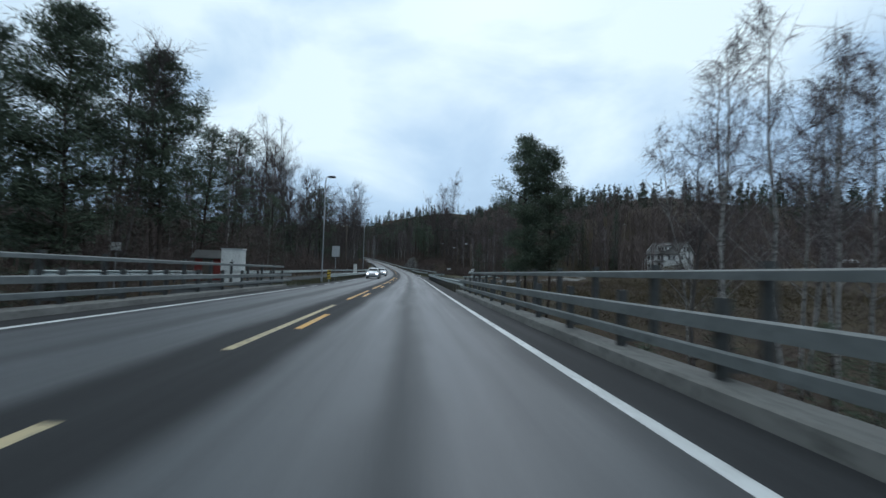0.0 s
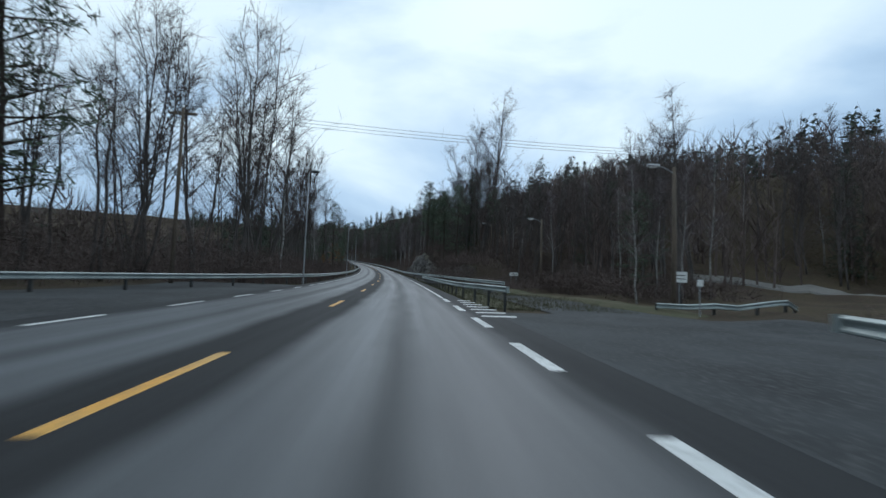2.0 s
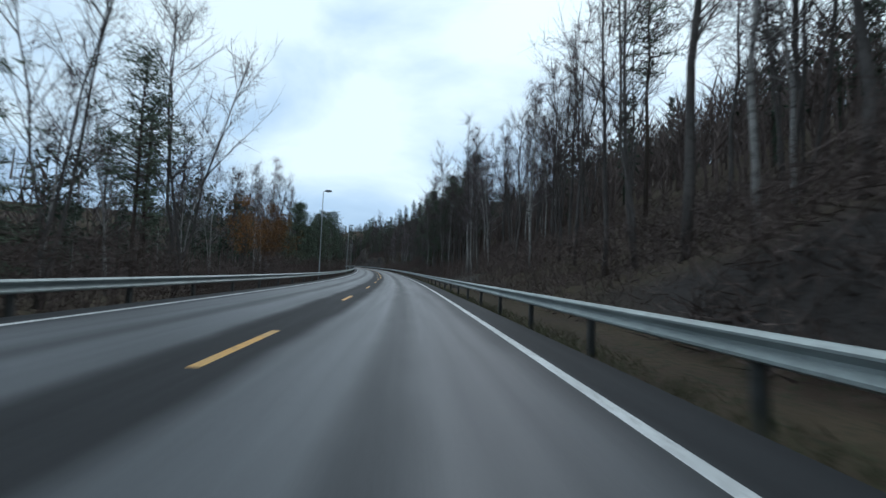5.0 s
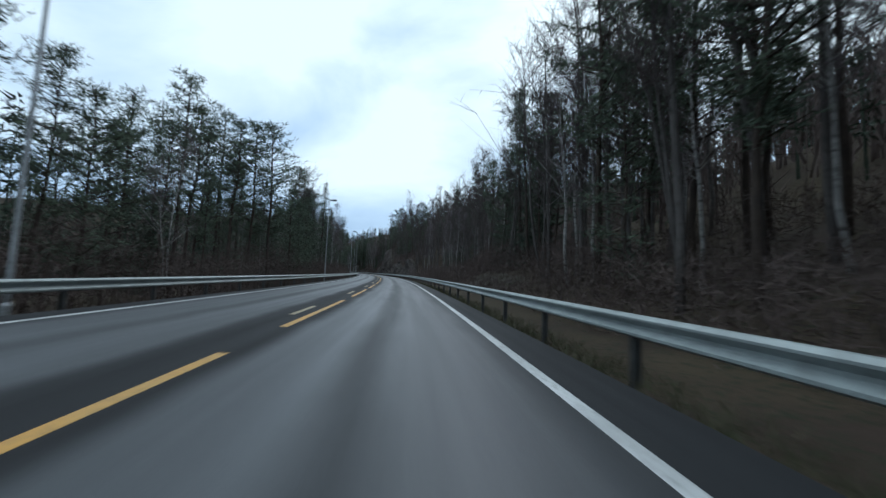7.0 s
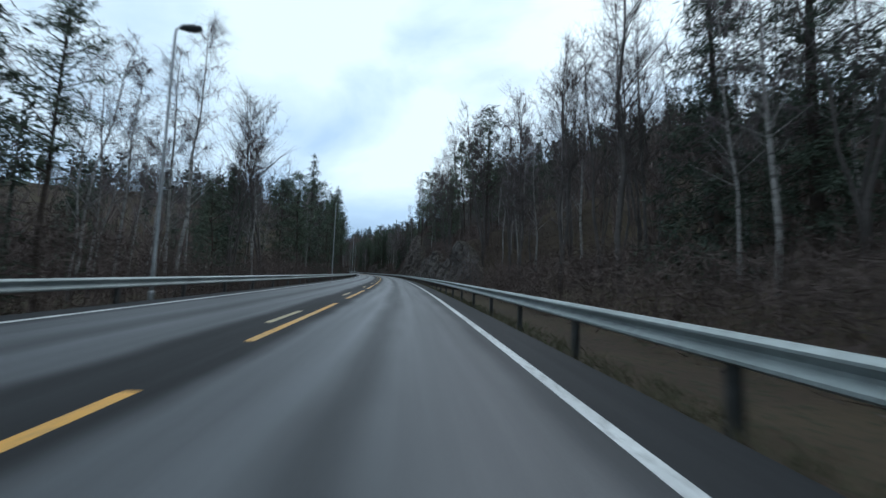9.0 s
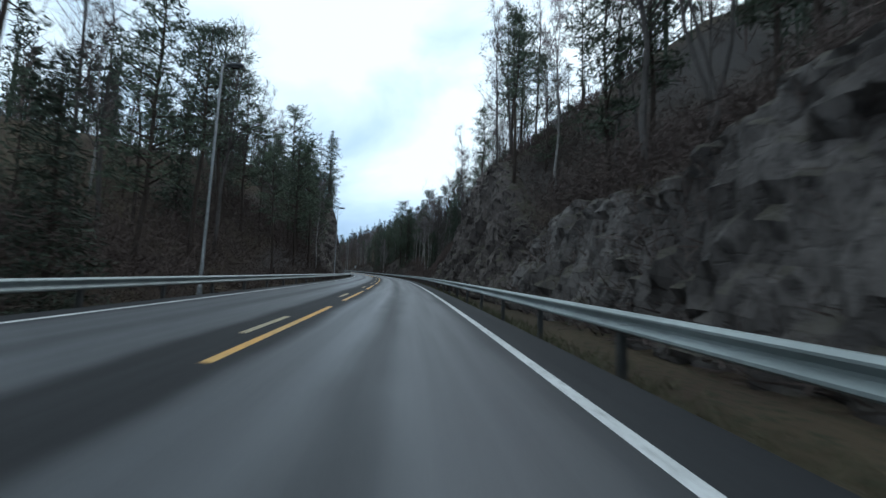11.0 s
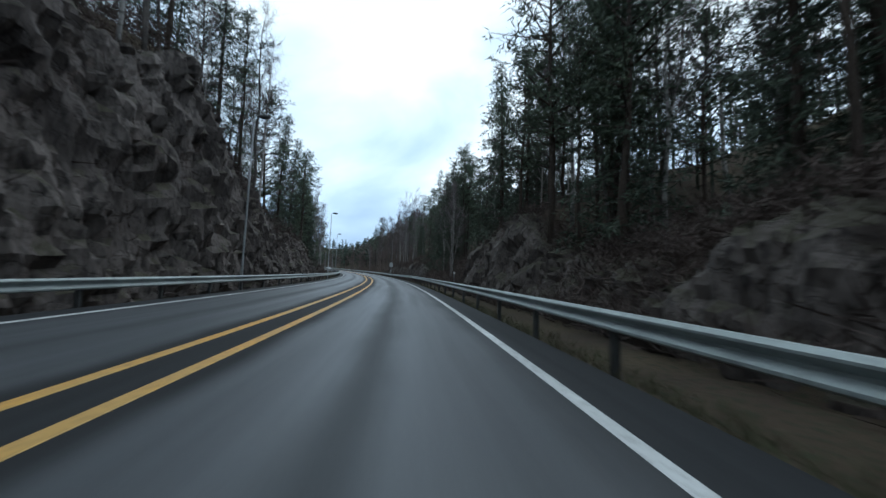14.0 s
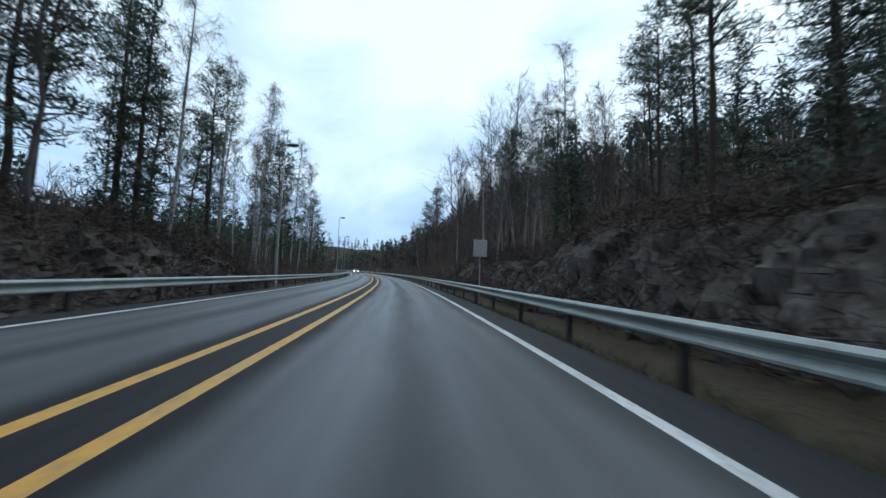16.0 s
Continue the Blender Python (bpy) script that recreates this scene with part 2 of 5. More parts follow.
def rock_material(name, c1, c2, moss):
    """Broken rock: blotches, dark cracks, moss on ledges that face up."""
    m = surface(name, c1, c2, 0.35, 0.85, fine=3.6, c3=[0.45 * v for v in c2], bump=1.0, dist=0.14, spec=0.25, stretch_z=0.38)
    n, l = m.node_tree.nodes, m.node_tree.links
    b = n["Principled BSDF"]
    base = b.inputs["Base Color"].links[0].from_socket
    tc = n.new("ShaderNodeTexCoord")
    warp = n.new("ShaderNodeTexNoise")
    warp.inputs["Scale"].default_value = 2.2
    warp.inputs["Detail"].default_value = 5
    add = n.new("ShaderNodeMixRGB")
    add.blend_type = "ADD"
    add.inputs["Fac"].default_value = 1.0
    l.new(tc.outputs["Object"], warp.inputs["Vector"])
    l.new(tc.outputs["Object"], add.inputs["Color1"])
    l.new(warp.outputs["Color"], add.inputs["Color2"])
    crack = n.new("ShaderNodeTexVoronoi")
    crack.feature = "DISTANCE_TO_EDGE"
    crack.inputs["Scale"].default_value = 0.9
    l.new(add.outputs["Color"], crack.inputs["Vector"])
    line = n.new("ShaderNodeMapRange")
    line.inputs["From Max"].default_value = 0.05
    line.inputs["To Min"].default_value = 0.7
    l.new(crack.outputs["Distance"], line.inputs["Value"])
    dark = n.new("ShaderNodeMixRGB")
    dark.blend_type = "MULTIPLY"
    dark.inputs["Fac"].default_value = 1.0
    l.new(base, dark.inputs["Color1"])
    l.new(line.outputs["Result"], dark.inputs["Color2"])
    geo, sep, up = n.new("ShaderNodeNewGeometry"), n.new("ShaderNodeSeparateXYZ"), n.new("ShaderNodeMapRange")
    grow = n.new("ShaderNodeTexNoise")
    grow.inputs["Scale"].default_value, grow.inputs["Detail"].default_value = 1.6, 5
    both = n.new("ShaderNodeMath")
    l.new(tc.outputs["Object"], grow.inputs["Vector"])
    l.new(geo.outputs["Normal"], sep.inputs[0])
    l.new(sep.outputs["Z"], both.inputs[0])
    l.new(grow.outputs["Fac"], both.inputs[1])
    up.inputs["From Min"].default_value, up.inputs["From Max"].default_value = 1.05, 1.3
    up.inputs["To Max"].default_value = 0.85
    l.new(both.outputs[0], up.inputs["Value"])
    green = n.new("ShaderNodeMixRGB")
    green.inputs["Color2"].default_value = (*moss, 1)
    l.new(up.outputs["Result"], green.inputs["Fac"])
    l.new(dark.outputs["Color"], green.inputs["Color1"])
    l.new(green.outputs["Color"], b.inputs["Base Color"])
    bump = b.inputs["Normal"].links[0].from_node
    second = n.new("ShaderNodeBump")
    second.inputs["Strength"].default_value, second.inputs["Distance"].default_value = 0.5, 0.15
    l.new(line.outputs["Result"], second.inputs["Height"])
    l.new(bump.outputs["Normal"], second.inputs["Normal"])
    l.new(second.outputs["Normal"], b.inputs["Normal"])
    return m


ROCK = rock_material("rock", (0.120, 0.102, 0.094), (0.050, 0.041, 0.038), (0.046, 0.042, 0.027))
LEDGE_ROCK = rock_material("ledge_rock", (0.135, 0.122, 0.116), (0.056, 0.049, 0.046), (0.062, 0.056, 0.042))
PALE_ROCK = rock_material("pale_rock", (0.20, 0.19, 0.185), (0.092, 0.085, 0.082), (0.06, 0.055, 0.035))
PINE_BARK = surface("pine_bark", (0.070, 0.054, 0.044), (0.046, 0.038, 0.034), 1.2, 0.95, fine=9, bump=0.6, spec=0.1)
BIRCH_BARK = surface("birch_bark", (0.30, 0.285, 0.27), (0.19, 0.18, 0.172), 0.9, 0.85, fine=3.0, c3=(0.06, 0.055, 0.05), bump=0.3, stretch_z=2.6)
GREY_BARK = surface("grey_bark", (0.115, 0.104, 0.098), (0.070, 0.063, 0.060), 1.0, 0.95, fine=7, bump=0.4, spec=0.1)
TWIG = surface("bare_twigs", (0.098, 0.078, 0.074), (0.070, 0.057, 0.055), 0.5, 0.95, bump=0, spec=0.1, vary=0.3)
BIRCH_TWIG = surface("birch_twigs", (0.170, 0.142, 0.146), (0.115, 0.096, 0.098), 0.5, 0.95, bump=0, spec=0.1, vary=0.3)
PINE_NEEDLE = surface("pine_needles", (0.074, 0.098, 0.070), (0.102, 0.128, 0.084), 0.6, 0.8, bump=0, c3=(0.054, 0.068, 0.052), spec=0.2, vary=0.4)
SPRUCE_NEEDLE = surface("spruce_needles", (0.052, 0.070, 0.052), (0.074, 0.094, 0.066), 0.6, 0.8, bump=0, c3=(0.042, 0.054, 0.044), spec=0.2, vary=0.4)
AUTUMN_LEAF = surface("autumn_leaves", (0.26, 0.125, 0.040), (0.17, 0.085, 0.032), 0.6, 0.8, bump=0, spec=0.2, vary=0.5)
THICKET = surface("thicket_twigs", (0.118, 0.091, 0.082), (0.084, 0.066, 0.061), 0.15, 0.95, bump=0, spec=0.1, vary=0.45)
WHITE_WALL = surface("white_boards", (0.78, 0.78, 0.77), (0.7, 0.7, 0.69), 0.6, 0.6, fine=6, c3=(0.5, 0.5, 0.48), bump=0.1)
ROOF_TILE = surface("roof_tiles", (0.07, 0.068, 0.066), (0.05, 0.048, 0.047), 0.8, 0.7, fine=8)
RED_BOARD = surface("red_boards", (0.20, 0.035, 0.028), (0.14, 0.03, 0.025), 0.8, 0.8, fine=8)
GLASS = surface("window_glass", (0.03, 0.035, 0.04), (0.04, 0.045, 0.05), 0.5, 0.08, bump=0)
WOOD = surface("weathered_wood", (0.13, 0.10, 0.075), (0.085, 0.07, 0.055), 1.2, 0.9, fine=10, stretch_z=0.3)
SIGN_BACK = surface("sign_grey", (0.42, 0.43, 0.44), (0.36, 0.37, 0.38), 1, 0.5, 0.3, bump=0.03)
SIGN_WHITE = surface("sign_white", (0.72, 0.72, 0.70), (0.64, 0.64, 0.62), 1.5, 0.5, bump=0.03)
SIGN_YELLOW = surface("sign_yellow", (0.70, 0.48, 0.04), (0.60, 0.40, 0.04), 1.5, 0.5, bump=0.03)
BLACK = surface("black_paint", (0.015, 0.015, 0.016), (0.022, 0.022, 0.023), 2, 0.6, bump=0.03)
RUBBER = surface("tyre_rubber", (0.018, 0.018, 0.019), (0.028, 0.028, 0.028), 4, 0.85)
CAR_PAINT = surface("silver_paint", (0.46, 0.48, 0.51), (0.43, 0.45, 0.48), 0.8, 0.28, 0.75, bump=0, c3=(0.40, 0.42, 0.45))
CAR_GLASS = surface("car_glass", (0.012, 0.014, 0.016), (0.018, 0.02, 0.022), 1, 0.06, bump=0)
PLASTIC = surface("dark_plastic", (0.022, 0.022, 0.024), (0.03, 0.03, 0.032), 3, 0.6, bump=0)
ALLOY = surface("wheel_alloy", (0.40, 0.41, 0.42), (0.34, 0.35, 0.36), 3, 0.35, 0.8, bump=0)


def glowing(name, colour, strength):
    m, n, l, b = nodes_of(name)
    b.inputs["Emission Color"].default_value, b.inputs["Emission Strength"].default_value = (*colour, 1), strength
    return m


HEADLIGHT = glowing("headlight_lens", (1.0, 0.97, 0.9), 6.0)


# ---- mesh helpers ----
class Shape:
    """Collects vertices and faces of one mesh."""

    def __init__(self):
        self.v, self.f, self.n = [], [], 0

    def add(self, v, f):
        v = np.asarray(v, float).reshape(-1, 3)
        self.v.append(v)
        self.f += [tuple(i + self.n for i in q) for q in f]
        self.n += len(v)
        return self

    def box(self, x0, x1, y0, y1, z0, z1, bevel=0.0):
        """A box; bevel: chamfers its upright edges and its top."""
        b = min(bevel, (x1 - x0) / 3, (y1 - y0) / 3)
        if b <= 0:
            v = [(x, y, z) for z in (z0, z1) for x, y in ((x0, y0), (x1, y0), (x1, y1), (x0, y1))]
            return self.add(v, [(3, 2, 1, 0), (4, 5, 6, 7)] + [(i, (i + 1) % 4, 4 + (i + 1) % 4, 4 + i) for i in range(4)])

        def ring(e, z):
            a, c, d, g = x0 + e, x1 - e, y0 + e, y1 - e
            return [(a + b, d, z), (c - b, d, z), (c, d + b, z), (c, g - b, z), (c - b, g, z), (a + b, g, z), (a, g - b, z), (a, d + b, z)]
        v = ring(0, z0) + ring(0, z1 - b) + ring(b * 0.6, z1)
        f = [tuple(range(7, -1, -1)), tuple(range(16, 24))]
        for k in (0, 8):
            f += [(k + i, k + (i + 1) % 8, k + 8 + (i + 1) % 8, k + 8 + i) for i in range(8)]
        return self.add(v, f)

    def tube(self, pts, radii, n=6, caps=True):
        pts = np.asarray(pts, float)
        k = len(pts)
        d = np.gradient(pts, axis=0)
        d /= np.linalg.norm(d, axis=1, keepdims=True) + 1e-9
        ref = np.where(np.abs(d[:, 2:3]) > 0.9, np.array([[1.0, 0, 0]]), np.array([[0, 0, 1.0]]))
        u = np.cross(d, ref)
        u /= np.linalg.norm(u, axis=1, keepdims=True) + 1e-9
        w = np.cross(d, u)
        a = np.arange(n) * 2 * math.pi / n
        r = np.broadcast_to(np.asarray(radii, float), (k,))
        v = pts[:, None] + r[:, None, None] * (np.cos(a)[None, :, None] * u[:, None] + np.sin(a)[None, :, None] * w[:, None])
        f = [(i * n + j, i * n + (j + 1) % n, (i + 1) * n + (j + 1) % n, (i + 1) * n + j) for i in range(k - 1) for j in range(n)]
        if caps:
            f += [tuple(range(n - 1, -1, -1)), tuple(range((k - 1) * n, k * n))]
        return self.add(v, f)

    def sweep(self, rings, closed=False, caps=False):
        """rings: k cross-sections of n points each, joined one to the next."""
        rings = np.asarray(rings, float)
        k, n = rings.shape[:2]
        m = n if closed else n - 1
        f = [(i * n + j, i * n + (j + 1) % n, (i + 1) * n + (j + 1) % n, (i + 1) * n + j) for i in range(k - 1) for j in range(m)]
        if caps:
            f += [tuple(range(n - 1, -1, -1)), tuple(range((k - 1) * n, k * n))]
        return self.add(rings, f)

    def tris(self, t):
        t = np.asarray(t, float).reshape(-1, 3)
        return self.add(t, [(3 * i, 3 * i + 1, 3 * i + 2) for i in range(len(t) // 3)])


def mesh_of(name, shape, material, smooth=False):
    me = bpy.data.meshes.new(name)
    me.from_pydata(np.concatenate(shape.v).tolist() if shape.v else [], [], shape.f)
    me.materials.append(material)
    if smooth:
        me.shade_smooth()
    me.update()
    return me


def part(name, shape, material, parent, label="", smooth=False, category=""):
    ob = new(name, mesh_of(name, shape, material, smooth))
    ob.parent = parent
    return tagged(ob, label, category)


def thing(name, label, category, m=None, group="", kind=""):
    ob = new(name)
    ob.empty_display_size = 0.3
    if m is not None:
        ob.matrix_world = m
    return tagged(ob, label, category, group, kind)


def solo(name, shape, material, label, category, kind="", group="", smooth=False, m=None):
    ob = new(name, mesh_of(name, shape, material, smooth))
    if m is not None:
        ob.matrix_world = m
    return tagged(ob, label, category, group, kind)


def stand(s, l, z=0.0, yaw=0.0):
    """A pose on the road's frame: x to the right across it, y along it."""
    x, y, zz = at(s, l, z)
    return pose(x, y, zz, 0, 0, turn(s) + yaw)


# ---- the ground: one sheet that follows the road, with ditches, banks and hills ----
# s, level beside the road, foot of the bank, its height, its width, slope behind, where the hill begins, its slope, its height
RIGHT = np.array([
    (-140, -5, 14, 0, 4, 0.05, 60, 0.36, 21), (20, -5, 14, 0, 4, 0.05, 60, 0.36, 21), (34, -1.2, 20, 0, 4, 0.03, 75, 0.36, 22), (95, -0.5, 24, 0, 4, 0.03, 80, 0.40, 24), (105, -0.5, 24, 0, 4, 0.03, 78, 0.40, 25),
    (118, -0.4, 24, 0.2, 4, 0.03, 66, 0.4, 25), (128, -0.4, 18, 1, 4, 0.08, 54, 0.4, 26), (140, -0.5, 10.5, 2.4, 2.5, 0.18, 40, 0.45, 30), (150, -0.5, 8.7, 2.6, 2.5, 0.4, 40, 0.45, 34), (158, -0.5, 8.5, 3.2, 2.0, 0.3, 40, 0.4, 30), (170, -0.5, 8.3, 4.6, 2.0, 0.28, 40, 0.4, 30), (184, -0.5, 8.3, 5.4, 2.2, 0.3, 40, 0.4, 32), (196, -0.5, 8.5, 3.6, 2.6, 0.36, 40, 0.45, 36), (210, -0.5, 8.7, 1.8, 3, 0.45, 36, 0.5, 44),
    (240, -0.6, 9, 1.5, 3, 0.5, 32, 0.55, 56), (262, -0.6, 9, 0.8, 3, 0.5, 32, 0.55, 56), (300, -0.5, 10, 1, 3, 0.4, 32, 0.55, 56), (318, -0.4, 9.5, 2, 3, 0.4, 32, 0.55, 56),
    (345, -0.6, 11, 0.5, 3, 0.3, 32, 0.35, 26), (360, -0.6, 11, 1, 3, 0.25, 32, 0.2, 12), (392, -0.6, 11, 1, 3, 0.25, 32, 0.2, 12), (400, -0.6, 10, 2.5, 2.5, 0.35, 32, 0.4, 30), (406, -0.6, 9, 5, 2.2, 0.4, 32, 0.4, 24), (422, -0.6, 9, 4.6, 2.5, 0.5, 32, 0.5, 36), (452, -0.6, 8.5, 5.5, 3, 0.6, 32, 0.55, 56)])
RIGHT = np.concatenate([RIGHT, [
    (464, -0.6, 7.6, 10, 4, 0.8, 32, 0.55, 56), (480, -0.6, 7.6, 9.5, 4, 0.8, 32, 0.55, 56), (488, -0.6, 7.9, 7.2, 4.5, 0.75, 32, 0.55, 56), (497, -0.6, 8.4, 5.5, 5, 0.7, 32, 0.55, 56), (510, -0.6, 9, 4.4, 5, 0.6, 32, 0.5, 46), (524, -0.6, 9.5, 3.2, 5, 0.5, 32, 0.5, 44), (535, -0.6, 10, 2, 4, 0.45, 32, 0.5, 44),
    (544, -0.6, 9, 4.5, 2.5, 0.4, 32, 0.55, 56), (551, -0.6, 9, 4.5, 2.5, 0.35, 32, 0.55, 56), (555, -0.6, 9.2, 2.8, 3, 0.35, 32, 0.55, 56), (566, -0.6, 9, 3, 3, 0.35, 32, 0.55, 56), (570, -0.6, 8.6, 5.2, 2.5, 0.35, 32, 0.55, 56), (581, -0.6, 8.6, 5.2, 2.5, 0.35, 32, 0.55, 56), (587, -0.6, 9.2, 2.4, 4, 0.35, 32, 0.55, 56), (602, -.6, 9.5, 2.5, 4, .35, 32, 0.55, 56), (622, -.6, 9.3, 3.2, 2.8, .25, 32, .35, 34),
    (640, -.6, 9.3, 3.4, 2.8, 0.22, 32, 0.3, 24), (650, -0.6, 9.3, 3, 3, 0.2, 32, 0.3, 24), (672, -0.6, 9.3, 2.4, 3, 0.3, 32, 0.4, 30), (690, -0.6, 10.5, 1.5, 4, 0.62, 32, 0.6, 44), (735, -0.6, 11, 2, 4, 0.85, 30, 0.7, 54), (770, -0.6, 11, 1, 4, 0.7, 30, 0.5, 42), (815, -0.6, 11, 1, 4, 0.5, 26, 0.45, 30), (860, -0.6, 11, 1, 4, 0.35, 26, 0.3, 20), (930, -0.6, 11, 1, 4, 0.15, 28, 0.15, 8), (1100, -0.6, 11, 1, 4, 0.1, 28, 0.1, 5)]])
LEFT = np.array([
    (-140, -5, 14, 0, 4, 0, 70, .15, 6), (20, -5, 14, 0, 4, 0, 70, .15, 6), (30, -.15, 30, 0, 4, 0, 70, .15, 6), (112, -.15, 30, 0, 4, 0, 70, .15, 6),
    (135, -1.2, 14, 0, 4, -.09, 70, .03, 3), (425, -1.2, 12, 0, 4, -.09, 70, .03, 3), (450, -.8, 9, 1, 4, .40, 24, .30, 16), (470, -.7, 8, 3, 4, .80, 22, .30, 18),
    (500, -.7, 8, 7.5, 5, .90, 22, .30, 22), (520, -.7, 8, 9, 5, .80, 22, .30, 22), (545, -.7, 7.5, 15, 4.2, .70, 22, .30, 26), (562, -.7, 7.3, 15, 4.2, .60, 22, .30, 24),
    (574, -.7, 7.6, 10, 4, .60, 22, .30, 20), (600, -.7, 8, 5, 3, .60, 22, .30, 16)])
LEFT = np.concatenate([LEFT, [
    (625, -.7, 8.5, 2.5, 3, .40, 22, .25, 14), (650, -.7, 9, 2.5, 3, .20, 26, .25, 14), (675, -.8, 10, .5, 3, .10, 40, .25, 22), (1100, -.8, 10, .5, 3, .10, 40, .25, 22)]])


def smooth01(x):
    x = np.clip(x, 0, 1)
    return x * x * (3 - 2 * x)


def ripple(s, l, size, seed):
    """Cheap smooth waves without a visible repeat."""
    a = np.sin(s / size * 1.7 + 1.3 * np.sin(l / size * 1.1 + seed)) * np.cos(l / size * 1.9 + 0.8 * np.sin(s / size * 0.7 + 2 * seed))
    b = np.sin((s * 0.8 + l * 0.6) / size * 3.1 + seed * 1.7) * np.cos((s * 0.6 - l * 0.8) / size * 2.7 + seed)
    return 0.65 * a + 0.35 * b


def ground(s, l):
    """Height of the ground over the road's surface."""
    s, l = np.broadcast_arrays(np.asarray(s, float), np.asarray(l, float))
    out = np.zeros(s.shape)
    for side, tab in ((1, RIGHT), (-1, LEFT)):
        d = np.abs(l)
        base, foot, ch, cw, g1, l2, g2, top = (np.interp(s, tab[:, 0], tab[:, i]) for i in range(1, 9))
        wob = 1 + 0.35 * ripple(s, d * 0, 9, 1 + side) * (ch > 0.5)
        mid = np.interp(s, [21, 27], [-5.0, -0.18])
        z = mid + (base - mid) * smooth01((d - 5.15) / 1.4)
        z = z + ch * wob * smooth01((d - foot) / cw)
        z = z + g1 * np.clip(d - foot - cw, 0, np.maximum(l2 - foot - cw, 0))
        far = np.clip(d - l2, 0, None)
        room = np.maximum(top - g1 * np.maximum(l2 - foot - cw, 0) - ch, 2)
        z = z + room * (1 - np.exp(-far * g2 / room))
        rough = smooth01((d - 7) / 4)
        flat = np.interp(s, [20, 30, 112, 130], [1, 0.15, 0.15, 1]) if side < 0 else np.interp(s, [60, 72, 100, 125], [1, 0.2, 0.2, 1])
        flat = np.where(d > 16, 1, flat)
        z = z + rough * flat * (0.35 * ripple(s, l, 4.0, 3) + 0.15 * ripple(s, l, 1.5, 5)) + smooth01((d - 40) / 40) * (3.0 if side > 0 else 0.8) * ripple(s, l, 37, 7)
        z = z + 24 * smooth01((s - 990) / 110) * (1 + 0.15 * ripple(s, l, 45, 2)) - 90 * smooth01((d - 218) / 45)
        out = np.where((l >= 0) == (side > 0), z, out)
    return out


def sheet(shape, s, l, z=None, lift=0.0):
    """A grid over all s and l, on the ground or at z."""
    S, L = np.meshgrid(s, l, indexing="ij")
    Z = (ground(S, L) if z is None else np.broadcast_to(np.asarray(z, float), S.shape)) + lift
    return shape.sweep(at(S, L, Z))


lat = np.concatenate([np.arange(0, 5.2, 1.7), np.arange(5.2, 18, 0.64), np.arange(18, 45, 2.0), np.arange(45, 110, 6.0), [120, 140, 165, 190, 220, 240, 265]])
lat = np.concatenate([-lat[:0:-1], lat])
solo("ground", sheet(Shape(), np.arange(-136, 1096, 2.0), lat), GROUND, "brown leaf-littered ground with ditches and wooded banks", "ground", "structure", smooth=True)
far = Shape()
ring = np.linspace(0, 2 * math.pi, 49)[:-1]
mx, my = at(480, -40)[:2]
far.sweep([[(mx + r * math.cos(a), my + r * math.sin(a), z) for a in ring] for r, z in ((0.5, -14), (60, -14), (900, -12), (4000, -12))], closed=True)
solo("valley_ground", far, GROUND, "dark brown valley ground reaching to the horizon", "ground", "structure")

# ---- the road ----
road_s = np.arange(-130, 1000, 2.0)


def uv_sheet(name, s, l, z, material, label, category="road"):
    ob = solo(name, sheet(Shape(), s, l, z), material, label, category, "structure")
    layer = ob.data.uv_layers.new(name="UVMap")
    S, L = np.meshgrid(s, l, indexing="ij")
    uv = np.stack([L.ravel(), S.ravel()], -1)
    idx = np.empty(len(ob.data.loops), dtype=np.int32)
    ob.data.loops.foreach_get("vertex_index", idx)
    layer.data.foreach_set("uv", uv[idx].astype(np.float32).ravel())
    return ob


road = uv_sheet("road", road_s, np.array([-5.02, -5.0, -4.4, -2.2, 0, 2.2, 4.4, 5.0, 5.02]), np.array([-.2, 0, 0, 0, 0, 0, 0, 0, -.2]), ASPHALT,
                "damp grey asphalt two-lane road with paler wheel tracks")


def stripe(name, s0, s1, l0, l1, material, label, width=0.15):
    """A painted stripe from (s0, l0) to (s1, l1), a few millimetres thick, with ragged ends."""
    n = max(2, int((s1 - s0) / 1.5) + 1)
    s = np.linspace(s0, s1, n)
    mid = np.linspace(l0, l1, n)
    h = width / 2
    rows = [at(s, mid - h, 0.0015), at(s, mid - h + 0.01, 0.006), at(s, mid + h - 0.01, 0.006), at(s, mid + h, 0.0015)]
    return part(name, Shape().sweep(np.stack(rows, 1)), material, road, label)


P = 10.79
for a, b, l in ((-130, 61.0, EDGE), (98.6, 135.6, EDGE), (147.5, 985, EDGE), (-130, 27, -EDGE), (41, 84, -EDGE), (112, 985, -EDGE)):
    stripe("edge_line", a, b, l, l, WHITE_PAINT, "white painted edge line")
for s in np.arange(62.2, 98, 4.2):
    stripe("edge_dash", s, s + 2.1, EDGE, EDGE, WHITE_PAINT, "white painted dash", 0.2)
for s in np.arange(138.8, 146, 3.6):
    stripe("edge_dash", s, s + 1.8, EDGE, EDGE, WHITE_PAINT, "white painted dash")
for s in np.concatenate([np.arange(28, 41, 4.4), np.arange(86, 111, 4.6)]):
    stripe("edge_dash", s, s + 2.0, -EDGE, -EDGE, WHITE_PAINT, "white painted dash")
for k, s in enumerate(np.arange(89.8, 97, 1.15)):
    stripe("give_way_mark", s, s + 0.35, 4.9, 5.0, WHITE_PAINT, "white painted give-way mark", 1.0 - 0.07 * k)
